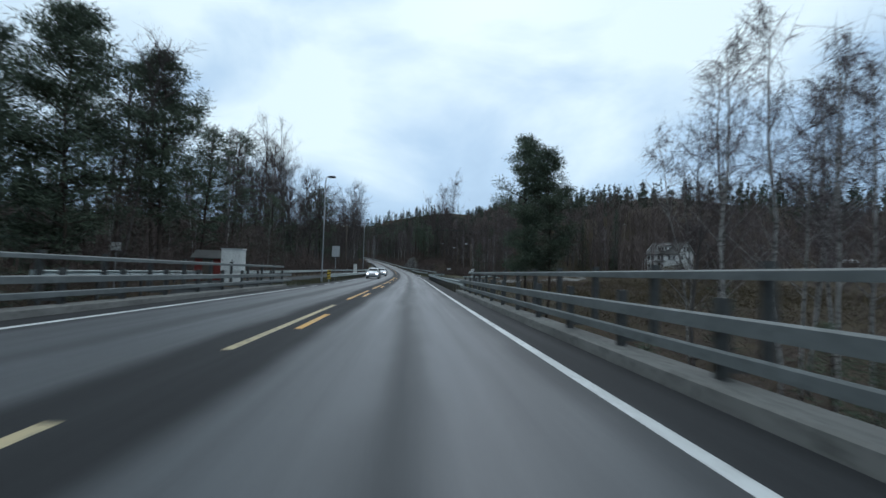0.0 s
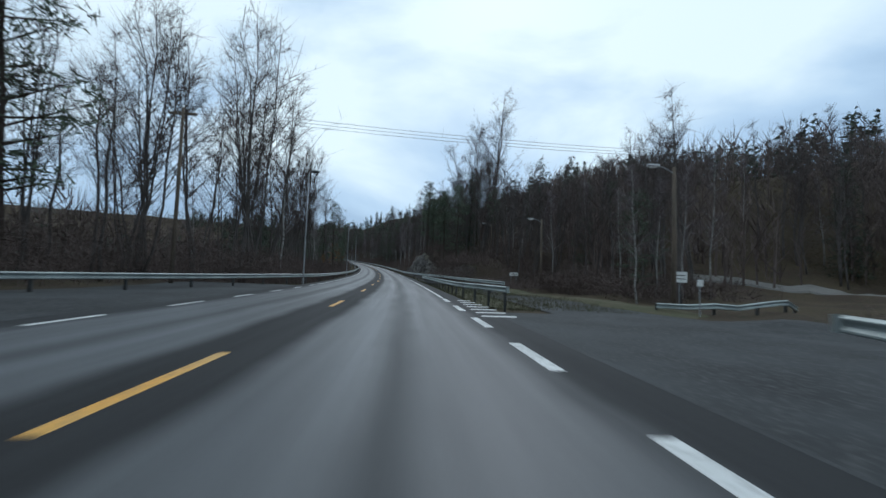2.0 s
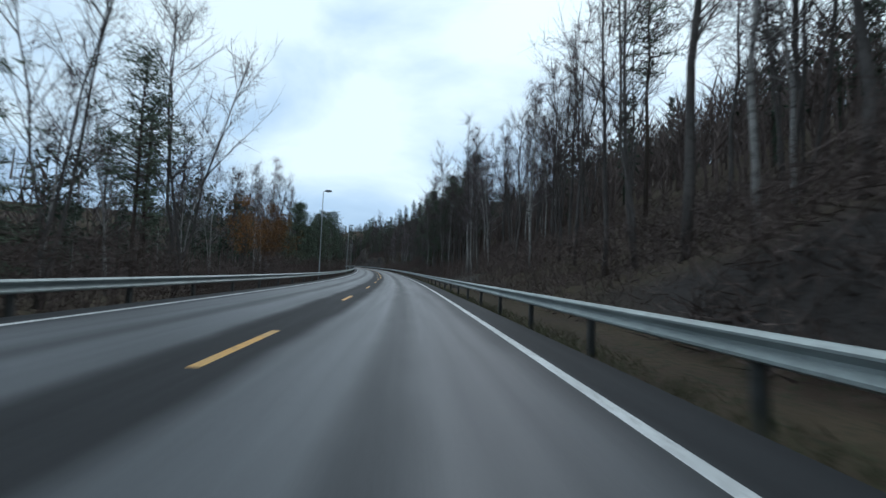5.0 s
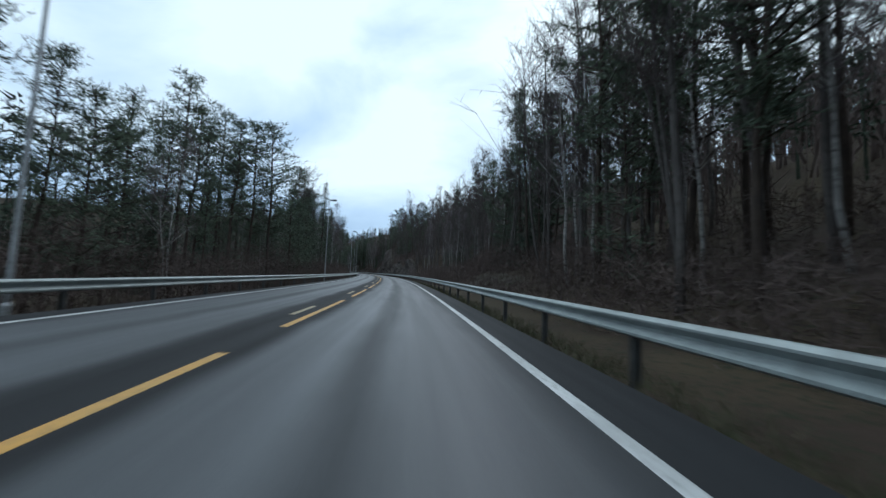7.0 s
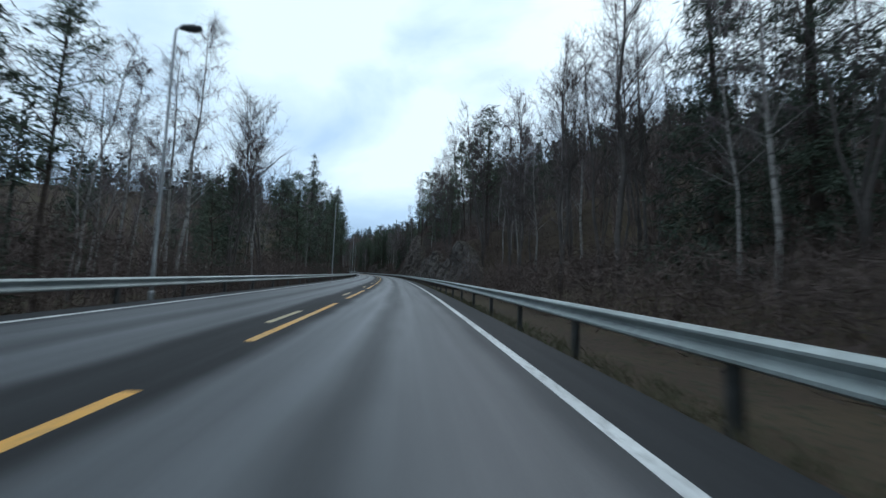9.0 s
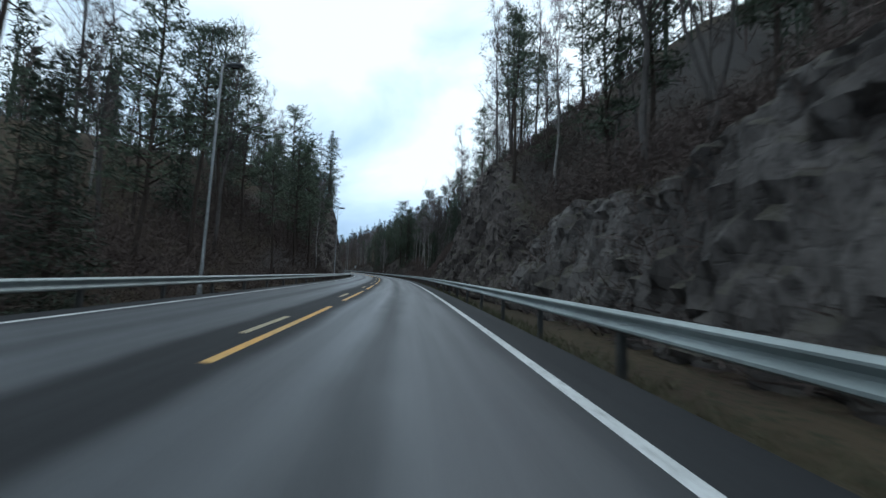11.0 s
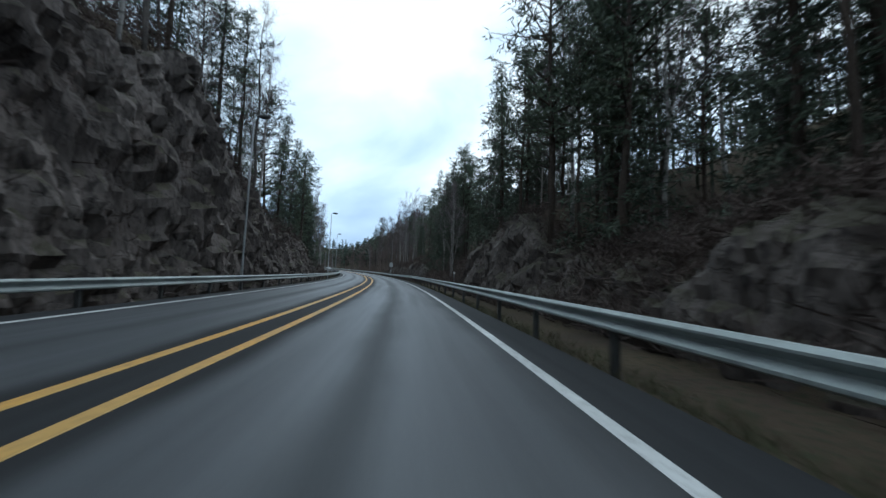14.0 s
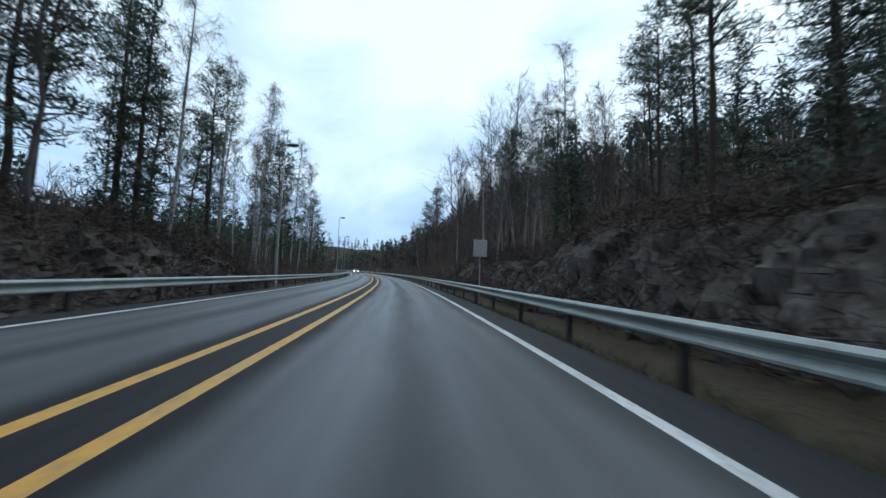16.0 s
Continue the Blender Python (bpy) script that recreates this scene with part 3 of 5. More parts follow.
for e in np.concatenate([np.arange(13.9 - 12 * P, 72, P), np.arange(266.9 - 17 * P, 517, P)]):
    if e < 72:
        stripe("centre_dash", e - 8.0, e, -0.12, -0.12, WORN_YELLOW if e < 20 else YELLOW_PAINT, "long worn yellow centre dash", 0.14)
        stripe("centre_dash", e - 5.8, e - 3.0, 0.24, 0.24, YELLOW_PAINT, "short yellow centre dash", 0.14)
    elif e < 246:
        stripe("centre_dash", e - 2.4, e + 0.5, -0.02 if e < 120 else 0.12, -0.02 if e < 120 else 0.12, YELLOW_PAINT, "short yellow centre dash", 0.15)
    elif e < 516:
        stripe("centre_dash", e - 7.6, e + 0.5, 0.33, 0.33, YELLOW_PAINT, "long yellow centre dash", 0.15)
        stripe("centre_dash", e - 5.3, e - 2.6, -0.12, -0.12, WORN_YELLOW, "short worn pale yellow centre dash", 0.14)
stripe("centre_line", 517, 985, 0.36, 0.36, YELLOW_PAINT, "solid yellow centre line", 0.17)
stripe("centre_line", 518, 985, -0.36, -0.36, YELLOW_PAINT, "solid yellow centre line", 0.17)

for a, b in ((44, 61), (98.6, 135)):
    stripe("old_line", a, b, 3.86, 3.86, FADED_PAINT, "faded remains of an old edge line", 0.06)

# side roads, laid on the ground beside the main road
solo("side_road", sheet(Shape(), np.arange(22, 114, 1.5), np.array([-13.2, -11.5, -9.5, -9.0]), None, 0.06), SIDE_ASPHALT, "narrow asphalt side road behind the guardrail", "road", "structure")
solo("junction_left", sheet(Shape(), np.arange(27, 39, 1.0), np.array([-9.0, -7.5, -6, -5.03]), None, 0.07), SIDE_ASPHALT, "asphalt mouth of the side road", "road", "structure")
solo("junction_merge", sheet(Shape(), np.arange(85.5, 112, 1.0), np.array([-9.0, -7.5, -6, -5.03]), None, 0.07), SIDE_ASPHALT, "worn asphalt where the side road joins", "road", "structure")
solo("junction_right", sheet(Shape(), np.arange(75.5, 97, 1.0), np.array([5.03, 6.5, 8, 10, 12, 14, 17, 20]), None, 0.07), SIDE_ASPHALT, "worn asphalt junction mouth with gravel", "road", "structure")
lay = Shape()
sl = np.arange(127, 152, 1.0)
inner, outer = np.interp(sl, [127, 137, 152], [8.4, 5.04, 5.04]), np.interp(sl, [127, 140, 151], [9.6, 8.4, 5.3])
lay.sweep(np.stack([at(sl, inner + (outer - inner) * k, ground(sl, inner + (outer - inner) * k) * 0.6 + 0.06) for k in (0, .33, .66, 1)], 1))
solo("lay_by_exit", lay, SIDE_ASPHALT, "worn asphalt where the old road rejoins", "road", "structure")
spur = Shape()
sp = np.arange(95.5, 128, 1.5)
wide = np.interp(sp, [95, 105, 127], [15.5, 13.5, 9.6])
spur.sweep(np.stack([at(sp, 9.0 + (wide - 9.0) * k, ground(sp, 9.0 + (wide - 9.0) * k) + 0.055) for k in (0, .33, .66, 1)], 1))
solo("spur_road", spur, SIDE_ASPHALT, "cracked asphalt of the old road", "road", "structure")
bank = Shape()
bank.sweep(np.stack([at(sp, wide + k, ground(sp, wide + k) - 0.04 + z * smooth01((sp - 96) / 5)) for k, z in ((.05, .07), (.8, .24), (1.8, .29), (2.8, .06))], 1))
solo("grass_strip", bank, GRASS, "strip of withered yellow-green grass", "grass", "structure")
for side, a, b in ((1, 99, 127), (-1, 41, 84)):
    gs = np.arange(a, b + .1, 1.0)
    vg = Shape().sweep(np.stack([at(gs, side * d, ground(gs, side * d) + z) for d, z in ((5.25, .03), (6.0, .06), (7.0, .06), (8.0, .06), (8.8, .02))], 1))
    solo("grass_verge", vg, GRASS, "green and yellow grass below the guardrail", "grass", "structure")
drive_way = Shape()
ds = np.linspace(0, 1, 40)
knots = np.array([0, .16, .32, .48, .64, .82, 1.0])
cs, cl = np.interp(ds, knots, [86, 92, 99, 107, 114, 120, 127]), np.interp(ds, knots, [19, 31, 41, 47, 49.5, 47.5, 39])
hw = np.interp(ds, knots, [3.2, 2.8, 2.6, 2.8, 2.6, 1.8, 1.4])
tx, ty = np.gradient(cs), np.gradient(cl)
tn = np.hypot(tx, ty)
drive_way.sweep(np.stack([at(cs + k * hw * ty / tn, cl - k * hw * tx / tn, ground(cs + k * hw * ty / tn, cl - k * hw * tx / tn) + (0.16 if abs(k) < 1 else -0.05)) for k in (-1, -.9, -.4, 0, .4, .9, 1)], 1))
solo("gravel_drive", drive_way, GRAVEL, "pale gravel drive climbing into the wood", "drive", "structure")

# ---- the bridge ----
bridge = thing("bridge", "concrete road bridge with steel railings", "bridge", kind="structure")
deck = Shape()
bs = np.arange(-130, 26.1, 2.0)
deck.sweep(np.stack([at(bs, l, z) for l, z in ((-5.5, .10), (-5.5, -.9), (-4, -1.3), (4, -1.3), (5.5, -.9), (5.5, .10), (5.15, .10), (5.05, -.02))], 1))
part("deck", deck, CONCRETE, bridge, "grey concrete deck edge")
for side in (-1, 1):
    kerb = Shape().sweep(np.stack([at(bs, side * l, z) for l, z in ((5.03, -.05), (5.05, .14), (5.09, .16), (5.5, .16), (5.5, -.05))], 1))
    part("kerb", kerb, CONCRETE, bridge, "stained concrete kerb")
end_s = {1: 25.5, -1: 27.5}
for side in (-1, 1):
    fence = thing("bridge_railing", "grey steel bridge railing with three horizontal rails", "railing", group="bridge railings")
    rs = np.linspace(-130, end_s[side], 79)
    for l, z, hh, dd in ((5.25, .40, .13, .06), (5.25, .72, .16, .07), (5.75, 1.2, .11, .09)):
        ring = [at(rs, side * (l + a), z + b) for a, b in ((-dd / 2, -hh / 2), (-dd / 2, hh / 2 - .02), (-dd / 2 + .02, hh / 2), (dd / 2 - .02, hh / 2), (dd / 2, hh / 2 - .02), (dd / 2, -hh / 2))]
        part("rail", Shape().sweep(np.stack(ring, 1), closed=True, caps=True), RAIL_STEEL, fence)
    post = Shape().box(-.05, .05, -.06, .06, -.3, .78).box(-.05, .55, -.04, .04, .05, .15).box(.44, .54, -.05, .05, .1, 1.16)
    me = mesh_of("post", post, POST_STEEL)
    for s in np.arange(-58, end_s[side], 2.0):
        ob = new("post", me)
        ob.parent = fence
        ob.matrix_world = stand(s, side * 5.36, 0.18) @ (Matrix.Diagonal((side, 1, 1, 1)))


# ---- guardrails ----
def w_beam(s, l, side, top):
    """Rings of a two-wave steel beam; its face looks at the road."""
    prof = [(.0, 0), (.045, .004), (.085, .03), (.085, .062), (.012, .125), (.012, .16), (.085, .225), (.085, .25), (.04, .29), (.0, .295), (.0, .285), (.035, .28), (.075, .247),
            (.075, .228), (.002, .165), (.002, .12), (.075, .06), (.075, .034), (.04, .013), (.0, .008)]
    return np.stack([at(s, l - side * a, top - .295 + b) for a, b in prof], 1)


POST_MESH = None


def guardrail(runs, side, label, top=0.69, gap=3.6):
    """runs: (s, distance from the road's middle); posts stand on the ground behind the beam."""
    global POST_MESH
    if POST_MESH is None:
        POST_MESH = mesh_of("post", Shape().box(-.05, -.04, -.06, .06, -1.4, .56).box(.04, .05, -.06, .06, -1.4, .56).box(-.04, .04, -.006, .006, -1.4, .56), POST_STEEL)
        POST_MESH.name = "post"
    rail = thing("guardrail", label, "guardrail", group="steel guardrails")
    a, b = runs[0][0], runs[-1][0]
    off = lambda s: np.interp(s, [r[0] for r in runs], [r[1] for r in runs])
    cuts = np.arange(a, b + 0.01, gap * 4)
    cuts = np.append(cuts, b) if b - cuts[-1] > 1 else cuts
    for k, (u, v) in enumerate(zip(cuts[:-1], cuts[1:])):
        s = np.linspace(u - 0.15, v, max(2, int((v - u) / 2) + 1))
        part("beam", Shape().sweep(w_beam(s, side * (off(s) - 0.0015 * (k % 2)), side, top), closed=True, caps=True), STEEL, rail, smooth=False)
    rng = random.Random(int(a) + side)
    for s in np.arange(a + 0.3, b, gap):
        ob = new("post", POST_MESH)
        ob.parent = rail
        ob.matrix_world = stand(s, side * (off(s) + 0.055), top - 0.62, rng.uniform(-3, 3)) @ pose(0, 0, 0, rng.uniform(-1, 1), rng.uniform(-1, 1))
    for e, d in ((a, -1), (b, 1)):
        cap = Shape().sweep([[at(e + d * x, side * (off(e) + y), top - .295 + z) for z in (0.0, .295)] for x, y in ((0, -.09), (.12, -.08), (.2, -.03), (.2, .05), (.1, .09), (0, .09))])
        part("end_piece", cap, STEEL, rail)
    return rail


RAIL_LABEL = "galvanised steel W-beam guardrail on dark posts"
guardrail([(25.6, 5.5), (72, 5.5), (80, 7.4), (84.5, 9.4)], 1, "galvanised steel guardrail ending at the junction", gap=1.9)
guardrail([(97.3, 7.0), (104, 5.7), (131, 5.5)], 1, "short galvanised steel guardrail between junction and lay-by", gap=1.9)
guardrail([(112, 10.6), (140, 9.2), (160, 6.2), (172, 5.6), (572, 5.5), (590, 5.9), (606, 6.1), (620, 5.5), (985, 5.5)], 1, RAIL_LABEL)
guardrail([(39.6, 5.2), (84.5, 5.2)], -1, "galvanised steel guardrail between the roads", gap=1.9)
guardrail([(20, 14.2), (90, 14.0), (104, 9.0), (120, 5.5), (140, 5.2), (985, 5.2)], -1, RAIL_LABEL)


def curved_rail(points, top, label):
    """A short W-beam bent round a corner; points: (s, l), its face to the right of their order."""
    pts = np.array([at(a, b, float(ground(a, b))) for a, b in points])
    way = np.gradient(pts[:, :2], axis=0)
    way /= np.linalg.norm(way, axis=1, keepdims=True)
    face = np.column_stack([way[:, 1], -way[:, 0], np.zeros(len(pts))])
    prof = ((.0, 0), (.085, .03), (.085, .062), (.012, .125), (.012, .16), (.085, .225), (.085, .25), (.0, .295), (-.008, .285), (.075, .245), (.002, .165), (.002, .12), (.075, .05), (-.008, .008))
    rail = thing("guardrail", label, "guardrail", group="steel guardrails")
    part("beam", Shape().sweep(np.stack([pts + face * a + np.array([0, 0, top - .295 + b]) for a, b in prof], 1), closed=True, caps=True), STEEL, rail)
    for k in range(0, len(pts), 2):
        ob = new("post", POST_MESH)
        ob.parent = rail
        ob.matrix_world = Matrix.Translation(Vector(pts[k] - face[k] * 0.07 + np.array([0, 0, top - 0.62])))


curved_rail([(99.4, 15.6), (98.7, 16.8), (98.3, 18.0), (98.2, 19.2), (98.3, 20.4), (98.6, 21.6), (99.0, 22.7), (99.6, 23.7), (100.3, 24.6)], 0.55, "short curved steel guardrail beside the drive")


# ---- street lamps ----
def street_lamp():
    lamp = thing("street_lamp", "tall grey steel street lamp with a short arm", "street lamp", group="street lamps along the road")
    part("pole", Shape().tube([(0, 0, -.6), (0, 0, 1.2), (0, 0, 1.25), (0, 0, 9.5), (.02, 0, 9.72)], [.07, .07, .058, .040, .036], 10), POLE_STEEL, lamp, smooth=True)
    part("base_sleeve", Shape().tube([(0, 0, -.6), (0, 0, .35), (0, 0, .42)], [.11, .10, .07], 10), POLE_STEEL, lamp)
    part("arm", Shape().tube([(.0, 0, 9.70), (.10, 0, 9.80), (.28, 0, 9.85)], [.036, .034, .032], 8), POLE_STEEL, lamp)
    head = Shape().sweep([[(x, -w, 9.80 + z0), (x, -w * .7, 9.87 + z1), (x, w * .7, 9.87 + z1), (x, w, 9.80 + z0), (x, w * .6, 9.75), (x, -w * .6, 9.75)]
                          for x, w, z0, z1 in ((.16, .07, .0, .0), (.3, .13, .01, .04), (.62, .15, .03, .06), (.86, .11, .04, .04), (.90, .05, .03, .02))], closed=True, caps=True)
    h = part("lamp_head", head, DARK_METAL, lamp, "dark lamp housing", True)
    part("lens", Shape().box(.36, .76, -.09, .09, 9.715, 9.755, .02), GLASS, h, "clear lamp lens")
    door = part("hatch", Shape().box(-.045, .045, -.092, -.08, .55, .95, .01), POLE_STEEL, lamp)
    return lamp


LAMPS = [(-4, -6.0), (40.4, -6.0), (75.1, -5.8), (116.4, -6.1), (158.6, -6.0), (203, -6.1), (242.2, -6.2), (282.7, -6.1), (324.3, -6.1), (365.1, -5.9), (403.8, -5.5), (445, -5.7), (486.1, -5.8),
         (526.5, -6.0), (566.4, -6.1), (607.8, -6.1), (648.1, -6.1), (689, -6.1), (730, -6.1), (771, -6.1)]
first = street_lamp()
for k, (s, l) in enumerate(LAMPS):
    m = stand(s, l, float(ground(s, l)) * 0.3, 2 * math.sin(k * 2.1)) @ pose(0, 0, 0, 0.5 * math.sin(k), 0.4 * math.cos(1.7 * k))
    if k:
        copy_thing(first, m)
    else:
        first.matrix_world = m


# ---- trees: a few of each kind, then copies turned and scaled ----
def blades(rng, base, way, length, width):
    """Slender triangles from base along way: one for each row."""
    way = way / (np.linalg.norm(way, axis=1, keepdims=True) + 1e-9)
    side = np.cross(way, rng.normal(size=way.shape))
    side /= np.linalg.norm(side, axis=1, keepdims=True) + 1e-9
    w = np.asarray(width).reshape(-1, 1) / 2
    return np.stack([base - side * w, base + side * w, base + way * np.asarray(length).reshape(-1, 1)], 1)


def needles(rng, centres, spread, count, length, width, droop=0.0, flat=0.6):
    n = len(centres) * count
    c = np.repeat(centres, count, 0)
    o = rng.normal(size=(n, 3))
    o /= np.linalg.norm(o, axis=1, keepdims=True) + 1e-9
    o[:, 2] = o[:, 2] * flat - droop
    b = c + o * spread * rng.uniform(0.1, 1, (n, 1))
    return blades(rng, b, o + rng.normal(size=(n, 3)) * 0.5, length * rng.uniform(0.6, 1.3, n), width * rng.uniform(0.7, 1.3, n))


def trunk_line(rng, h, bend, n=7):
    z = np.linspace(-0.5, h, n)
    w = np.cumsum(rng.normal(size=(n, 2)) * bend, 0)
    return np.column_stack([w - w[0], z])


def pine(seed, h, low, reach, fine=1):
    """A Scots pine: bare lower trunk, irregular tufted crown."""
    rng = np.random.default_rng(seed)
    line = trunk_line(rng, h, 0.10)
    wood = Shape().tube(line, np.linspace(0.0098 * h, 0.025, 7), 7)
    at_h = lambda z: np.array([np.interp(z, line[:, 2], line[:, 0]), np.interp(z, line[:, 2], line[:, 1]), z])
    cl = []
    n = (42, 48, 58)[fine // 2]
    for i in range(n):
        u = (i + rng.uniform(0, 1)) / n
        z = h * (low + (0.99 - low) * u)
        a = rng.uniform(0, 2 * math.pi)
        r = reach * (0.35 + 0.65 * math.sin(math.pi * min(1, (1 - u) * 0.85 + 0.12))) * rng.uniform(0.55, 1.15) * (1.05 - 0.75 * u ** 2)
        p0 = at_h(z)
        way = np.array([math.cos(a), math.sin(a), rng.uniform(-0.05, 0.45) + 0.5 * u])
        p1 = p0 + way * r * 0.55 + np.array([0, 0, -0.05 * r])
        p2 = p0 + way * r + np.array([0, 0, rng.uniform(0, 0.18) * r])
        wood.tube([p0, p2], [0.035 + 0.02 * (1 - u), 0.008], 3, False)
        for f in np.linspace(0.35, 1.0, 5 if r > 1.2 else 4):
            q = p0 + (p2 - p0) * f
            cl.append(q + rng.normal(size=3) * np.array([0.22, 0.22, 0.12]) * (0.6 + r * 0.3))
    for i in range(7):
        a, z = rng.uniform(0, 6.3), h * rng.uniform(0.05, max(low, 0.12))
        p0 = at_h(z)
        wood.tube([p0, p0 + np.array([math.cos(a), math.sin(a), -0.1]) * rng.uniform(0.4, 1.1)], [0.02, 0.006], 3, False)
    leaf = Shape().tris(needles(rng, np.array(cl), (0.46, 0.52, 0.7)[fine // 2], (13, 18, 90)[fine // 2], (0.37, 0.34, 0.25)[fine // 2], (0.066, 0.062, 0.042)[fine // 2], -0.15, (0.34, 0.4, 0.5)[fine // 2]))
    return ("pine_tree", "tall Scots pine with a bare lower trunk and dark green crown", PINE_BARK, wood, PINE_NEEDLE, leaf)


def spruce(seed, h, reach, fine=1):
    rng = np.random.default_rng(seed)
    line = trunk_line(rng, h, 0.04)
    wood = Shape().tube(line, np.linspace(0.013 * h, 0.02, 7), 7)
    cl = []
    n = 84
    for i in range(n):
        u = ((i + rng.uniform(0, 1)) / n) ** 1.15
        z = h * (0.05 + 0.94 * u)
        a = i * 2.4 + rng.uniform(-0.4, 0.4)
        r = reach * (1 - u) ** 0.8 * rng.uniform(0.65, 1.12) + 0.12
        p0 = np.array([0, 0, z])
        tip = p0 + np.array([math.cos(a) * r, math.sin(a) * r, -0.30 * r + 0.12 * u])
        bend = (p0 + tip) / 2 + np.array([0, 0, -0.08 * r])
        wood.tube([p0, bend, tip], [0.03 * (1 - u) + 0.01, 0.015, 0.005], 3, False)
        for f in np.linspace(0.25, 1.0, 3 + int(2.5 * r)):
            cl.append(p0 + (tip - p0) * f + rng.normal(size=3) * 0.12)
    leaf = Shape().tris(needles(rng, np.array(cl), 0.36, (9 if fine == 1 else 24), 0.38 if fine == 1 else 0.29, 0.075 if fine == 1 else 0.05, 0.35))
    return ("spruce_tree", "dark green spruce with drooping branches", PINE_BARK, wood, SPRUCE_NEEDLE, leaf)


def bare(seed, h, reach, stems=1, birch=False, steep=1.3, leaves=0.0, twigs=1500):
    """A leafless tree: stems, limbs, branches and a haze of fine twigs."""
    twigs = int(twigs * (0.95 if birch else 0.7))
    rng = np.random.default_rng(seed)
    wood, tw = Shape(), []
    tips = []
    for k in range(stems):
        hh = h * (1 if k == 0 else rng.uniform(0.75, 0.97))
        line = trunk_line(rng, hh, 0.16 if not birch else 0.12)
        if stems > 1:
            a = rng.uniform(0, 6.3)
            out = np.linspace(0, 1, 7)[:, None] ** 1.2 * np.array([[math.cos(a), math.sin(a)]]) * rng.uniform(0.06, 0.16) * hh
            line[:, :2] += out
        r0 = (0.0075 if birch else 0.0085) * hh * (1 if stems == 1 else 0.75)
        wood.tube(line, np.linspace(r0, 0.012, 7), 6)
        n = int((34 if birch else 40) / stems ** 0.5)
        for i in range(n):
            u = rng.uniform(0.28, 0.98) ** 0.9
            z = hh * u
            p0 = np.array([np.interp(z, line[:, 2], line[:, 0]), np.interp(z, line[:, 2], line[:, 1]), z])
            a = rng.uniform(0, 6.3)
            r = reach * (1.08 - u) ** 0.7 * rng.uniform(0.5, 1.15)
            way = np.array([math.cos(a), math.sin(a), steep * rng.uniform(0.7, 1.3)])
            p1, p2 = p0 + way * r * 0.5, p0 + way * r * np.array([1, 1, 0.92 if not birch else 0.85])
            wood.tube([p0, p2], [0.010 + 0.022 * (1 - u), 0.005], 3, False)
            for j in range(7):
                f = rng.uniform(0.12, 1.0)
                q = p0 + (p2 - p0) * f
                b = rng.normal(size=3) * 0.6 + way / 1.6
                e = q + b * r * rng.uniform(0.2, 0.5)
                tips.append((q, e))
    q, e = np.array([t[0] for t in tips]), np.array([t[1] for t in tips])
    tw.append(blades(rng, q, e - q, np.linalg.norm(e - q, axis=1), np.full(len(q), 0.02)))
    pick = rng.integers(0, len(q), twigs)
    f = rng.uniform(0.0, 1, (twigs, 1))
    b0 = q[pick] + (e - q)[pick] * f
    way = rng.normal(size=(twigs, 3)) * 0.55 + (e - q)[pick] * 0.5
    way[:, 2] += -0.5 if birch else 0.35
    tw.append(blades(rng, b0, way, rng.uniform(0.4, 1.15, twigs), np.full(twigs, 0.016)))
    crown = Shape().tris(np.concatenate(tw))
    if leaves:
        n = int(leaves)
        pick = rng.integers(0, len(q), n)
        b0 = q[pick] + (e - q)[pick] * rng.uniform(0.2, 1.2, (n, 1)) + rng.normal(size=(n, 3)) * 0.15
        crown = Shape().tris(blades(rng, b0, rng.normal(size=(n, 3)), rng.uniform(0.09, 0.16, n), np.full(n, 0.08)))
        return ("autumn_tree", "slender tree with thinning orange autumn leaves", GREY_BARK, wood, AUTUMN_LEAF, crown)
    if birch:
        return ("birch_tree", "leafless birch with a pale trunk and fine drooping twigs", BIRCH_BARK, wood, BIRCH_TWIG, crown)
    return ("bare_tree", "leafless grey-brown tree with fine upright twigs", GREY_BARK, wood, TWIG, crown)


KINDS = {
    "pine": [pine(1, 15, .42, 2.6), pine(2, 13, .30, 2.7), pine(3, 16, .50, 2.3), pine(4, 11, .22, 2.5), pine(5, 17, .55, 2.7)],
    "bushy": [pine(11, 12, .10, 3.1), pine(12, 13, .08, 3.0)],
    "near_pine": [pine(13, 12, .20, 2.7, 4), pine(14, 13, .26, 2.7, 4)],
    "mid_pine": [pine(15, 14, .30, 3.1, 2), pine(16, 12, .18, 3.0, 2), pine(17, 15, .42, 3.0, 2)],
    "near_spruce": [spruce(24, 17, 2.7, 3), spruce(25, 15, 2.5, 3)],
    "spruce": [spruce(21, 15, 2.6), spruce(22, 18, 2.8), spruce(23, 11, 2.3)],
    "birch": [bare(31, 14, 2.6, 1, True), bare(32, 16, 2.5, 1, True), bare(33, 13, 2.6, 2, True), bare(34, 15, 2.2, 1, True)],
    "bare": [bare(41, 13, 3.5, 1, False, 1.15), bare(42, 12, 3.3, 3, False, 1.25), bare(43, 14, 3.3, 2, False, 1.2), bare(44, 11, 3.2, 4, False, 1.3)],
    "slim": [bare(51, 14, 2.0, 1, False, 1.3, 0, 1400), bare(52, 15, 1.9, 2, False, 1.4, 0, 1500), bare(53, 13, 2.0, 1, True, 1.2, 0, 1300)],
    "autumn": [bare(61, 9, 3.4, 4, False, 0.9, 5200), bare(62, 9, 3.2, 3, False, 1.0, 4200)],
}
MADE = {}


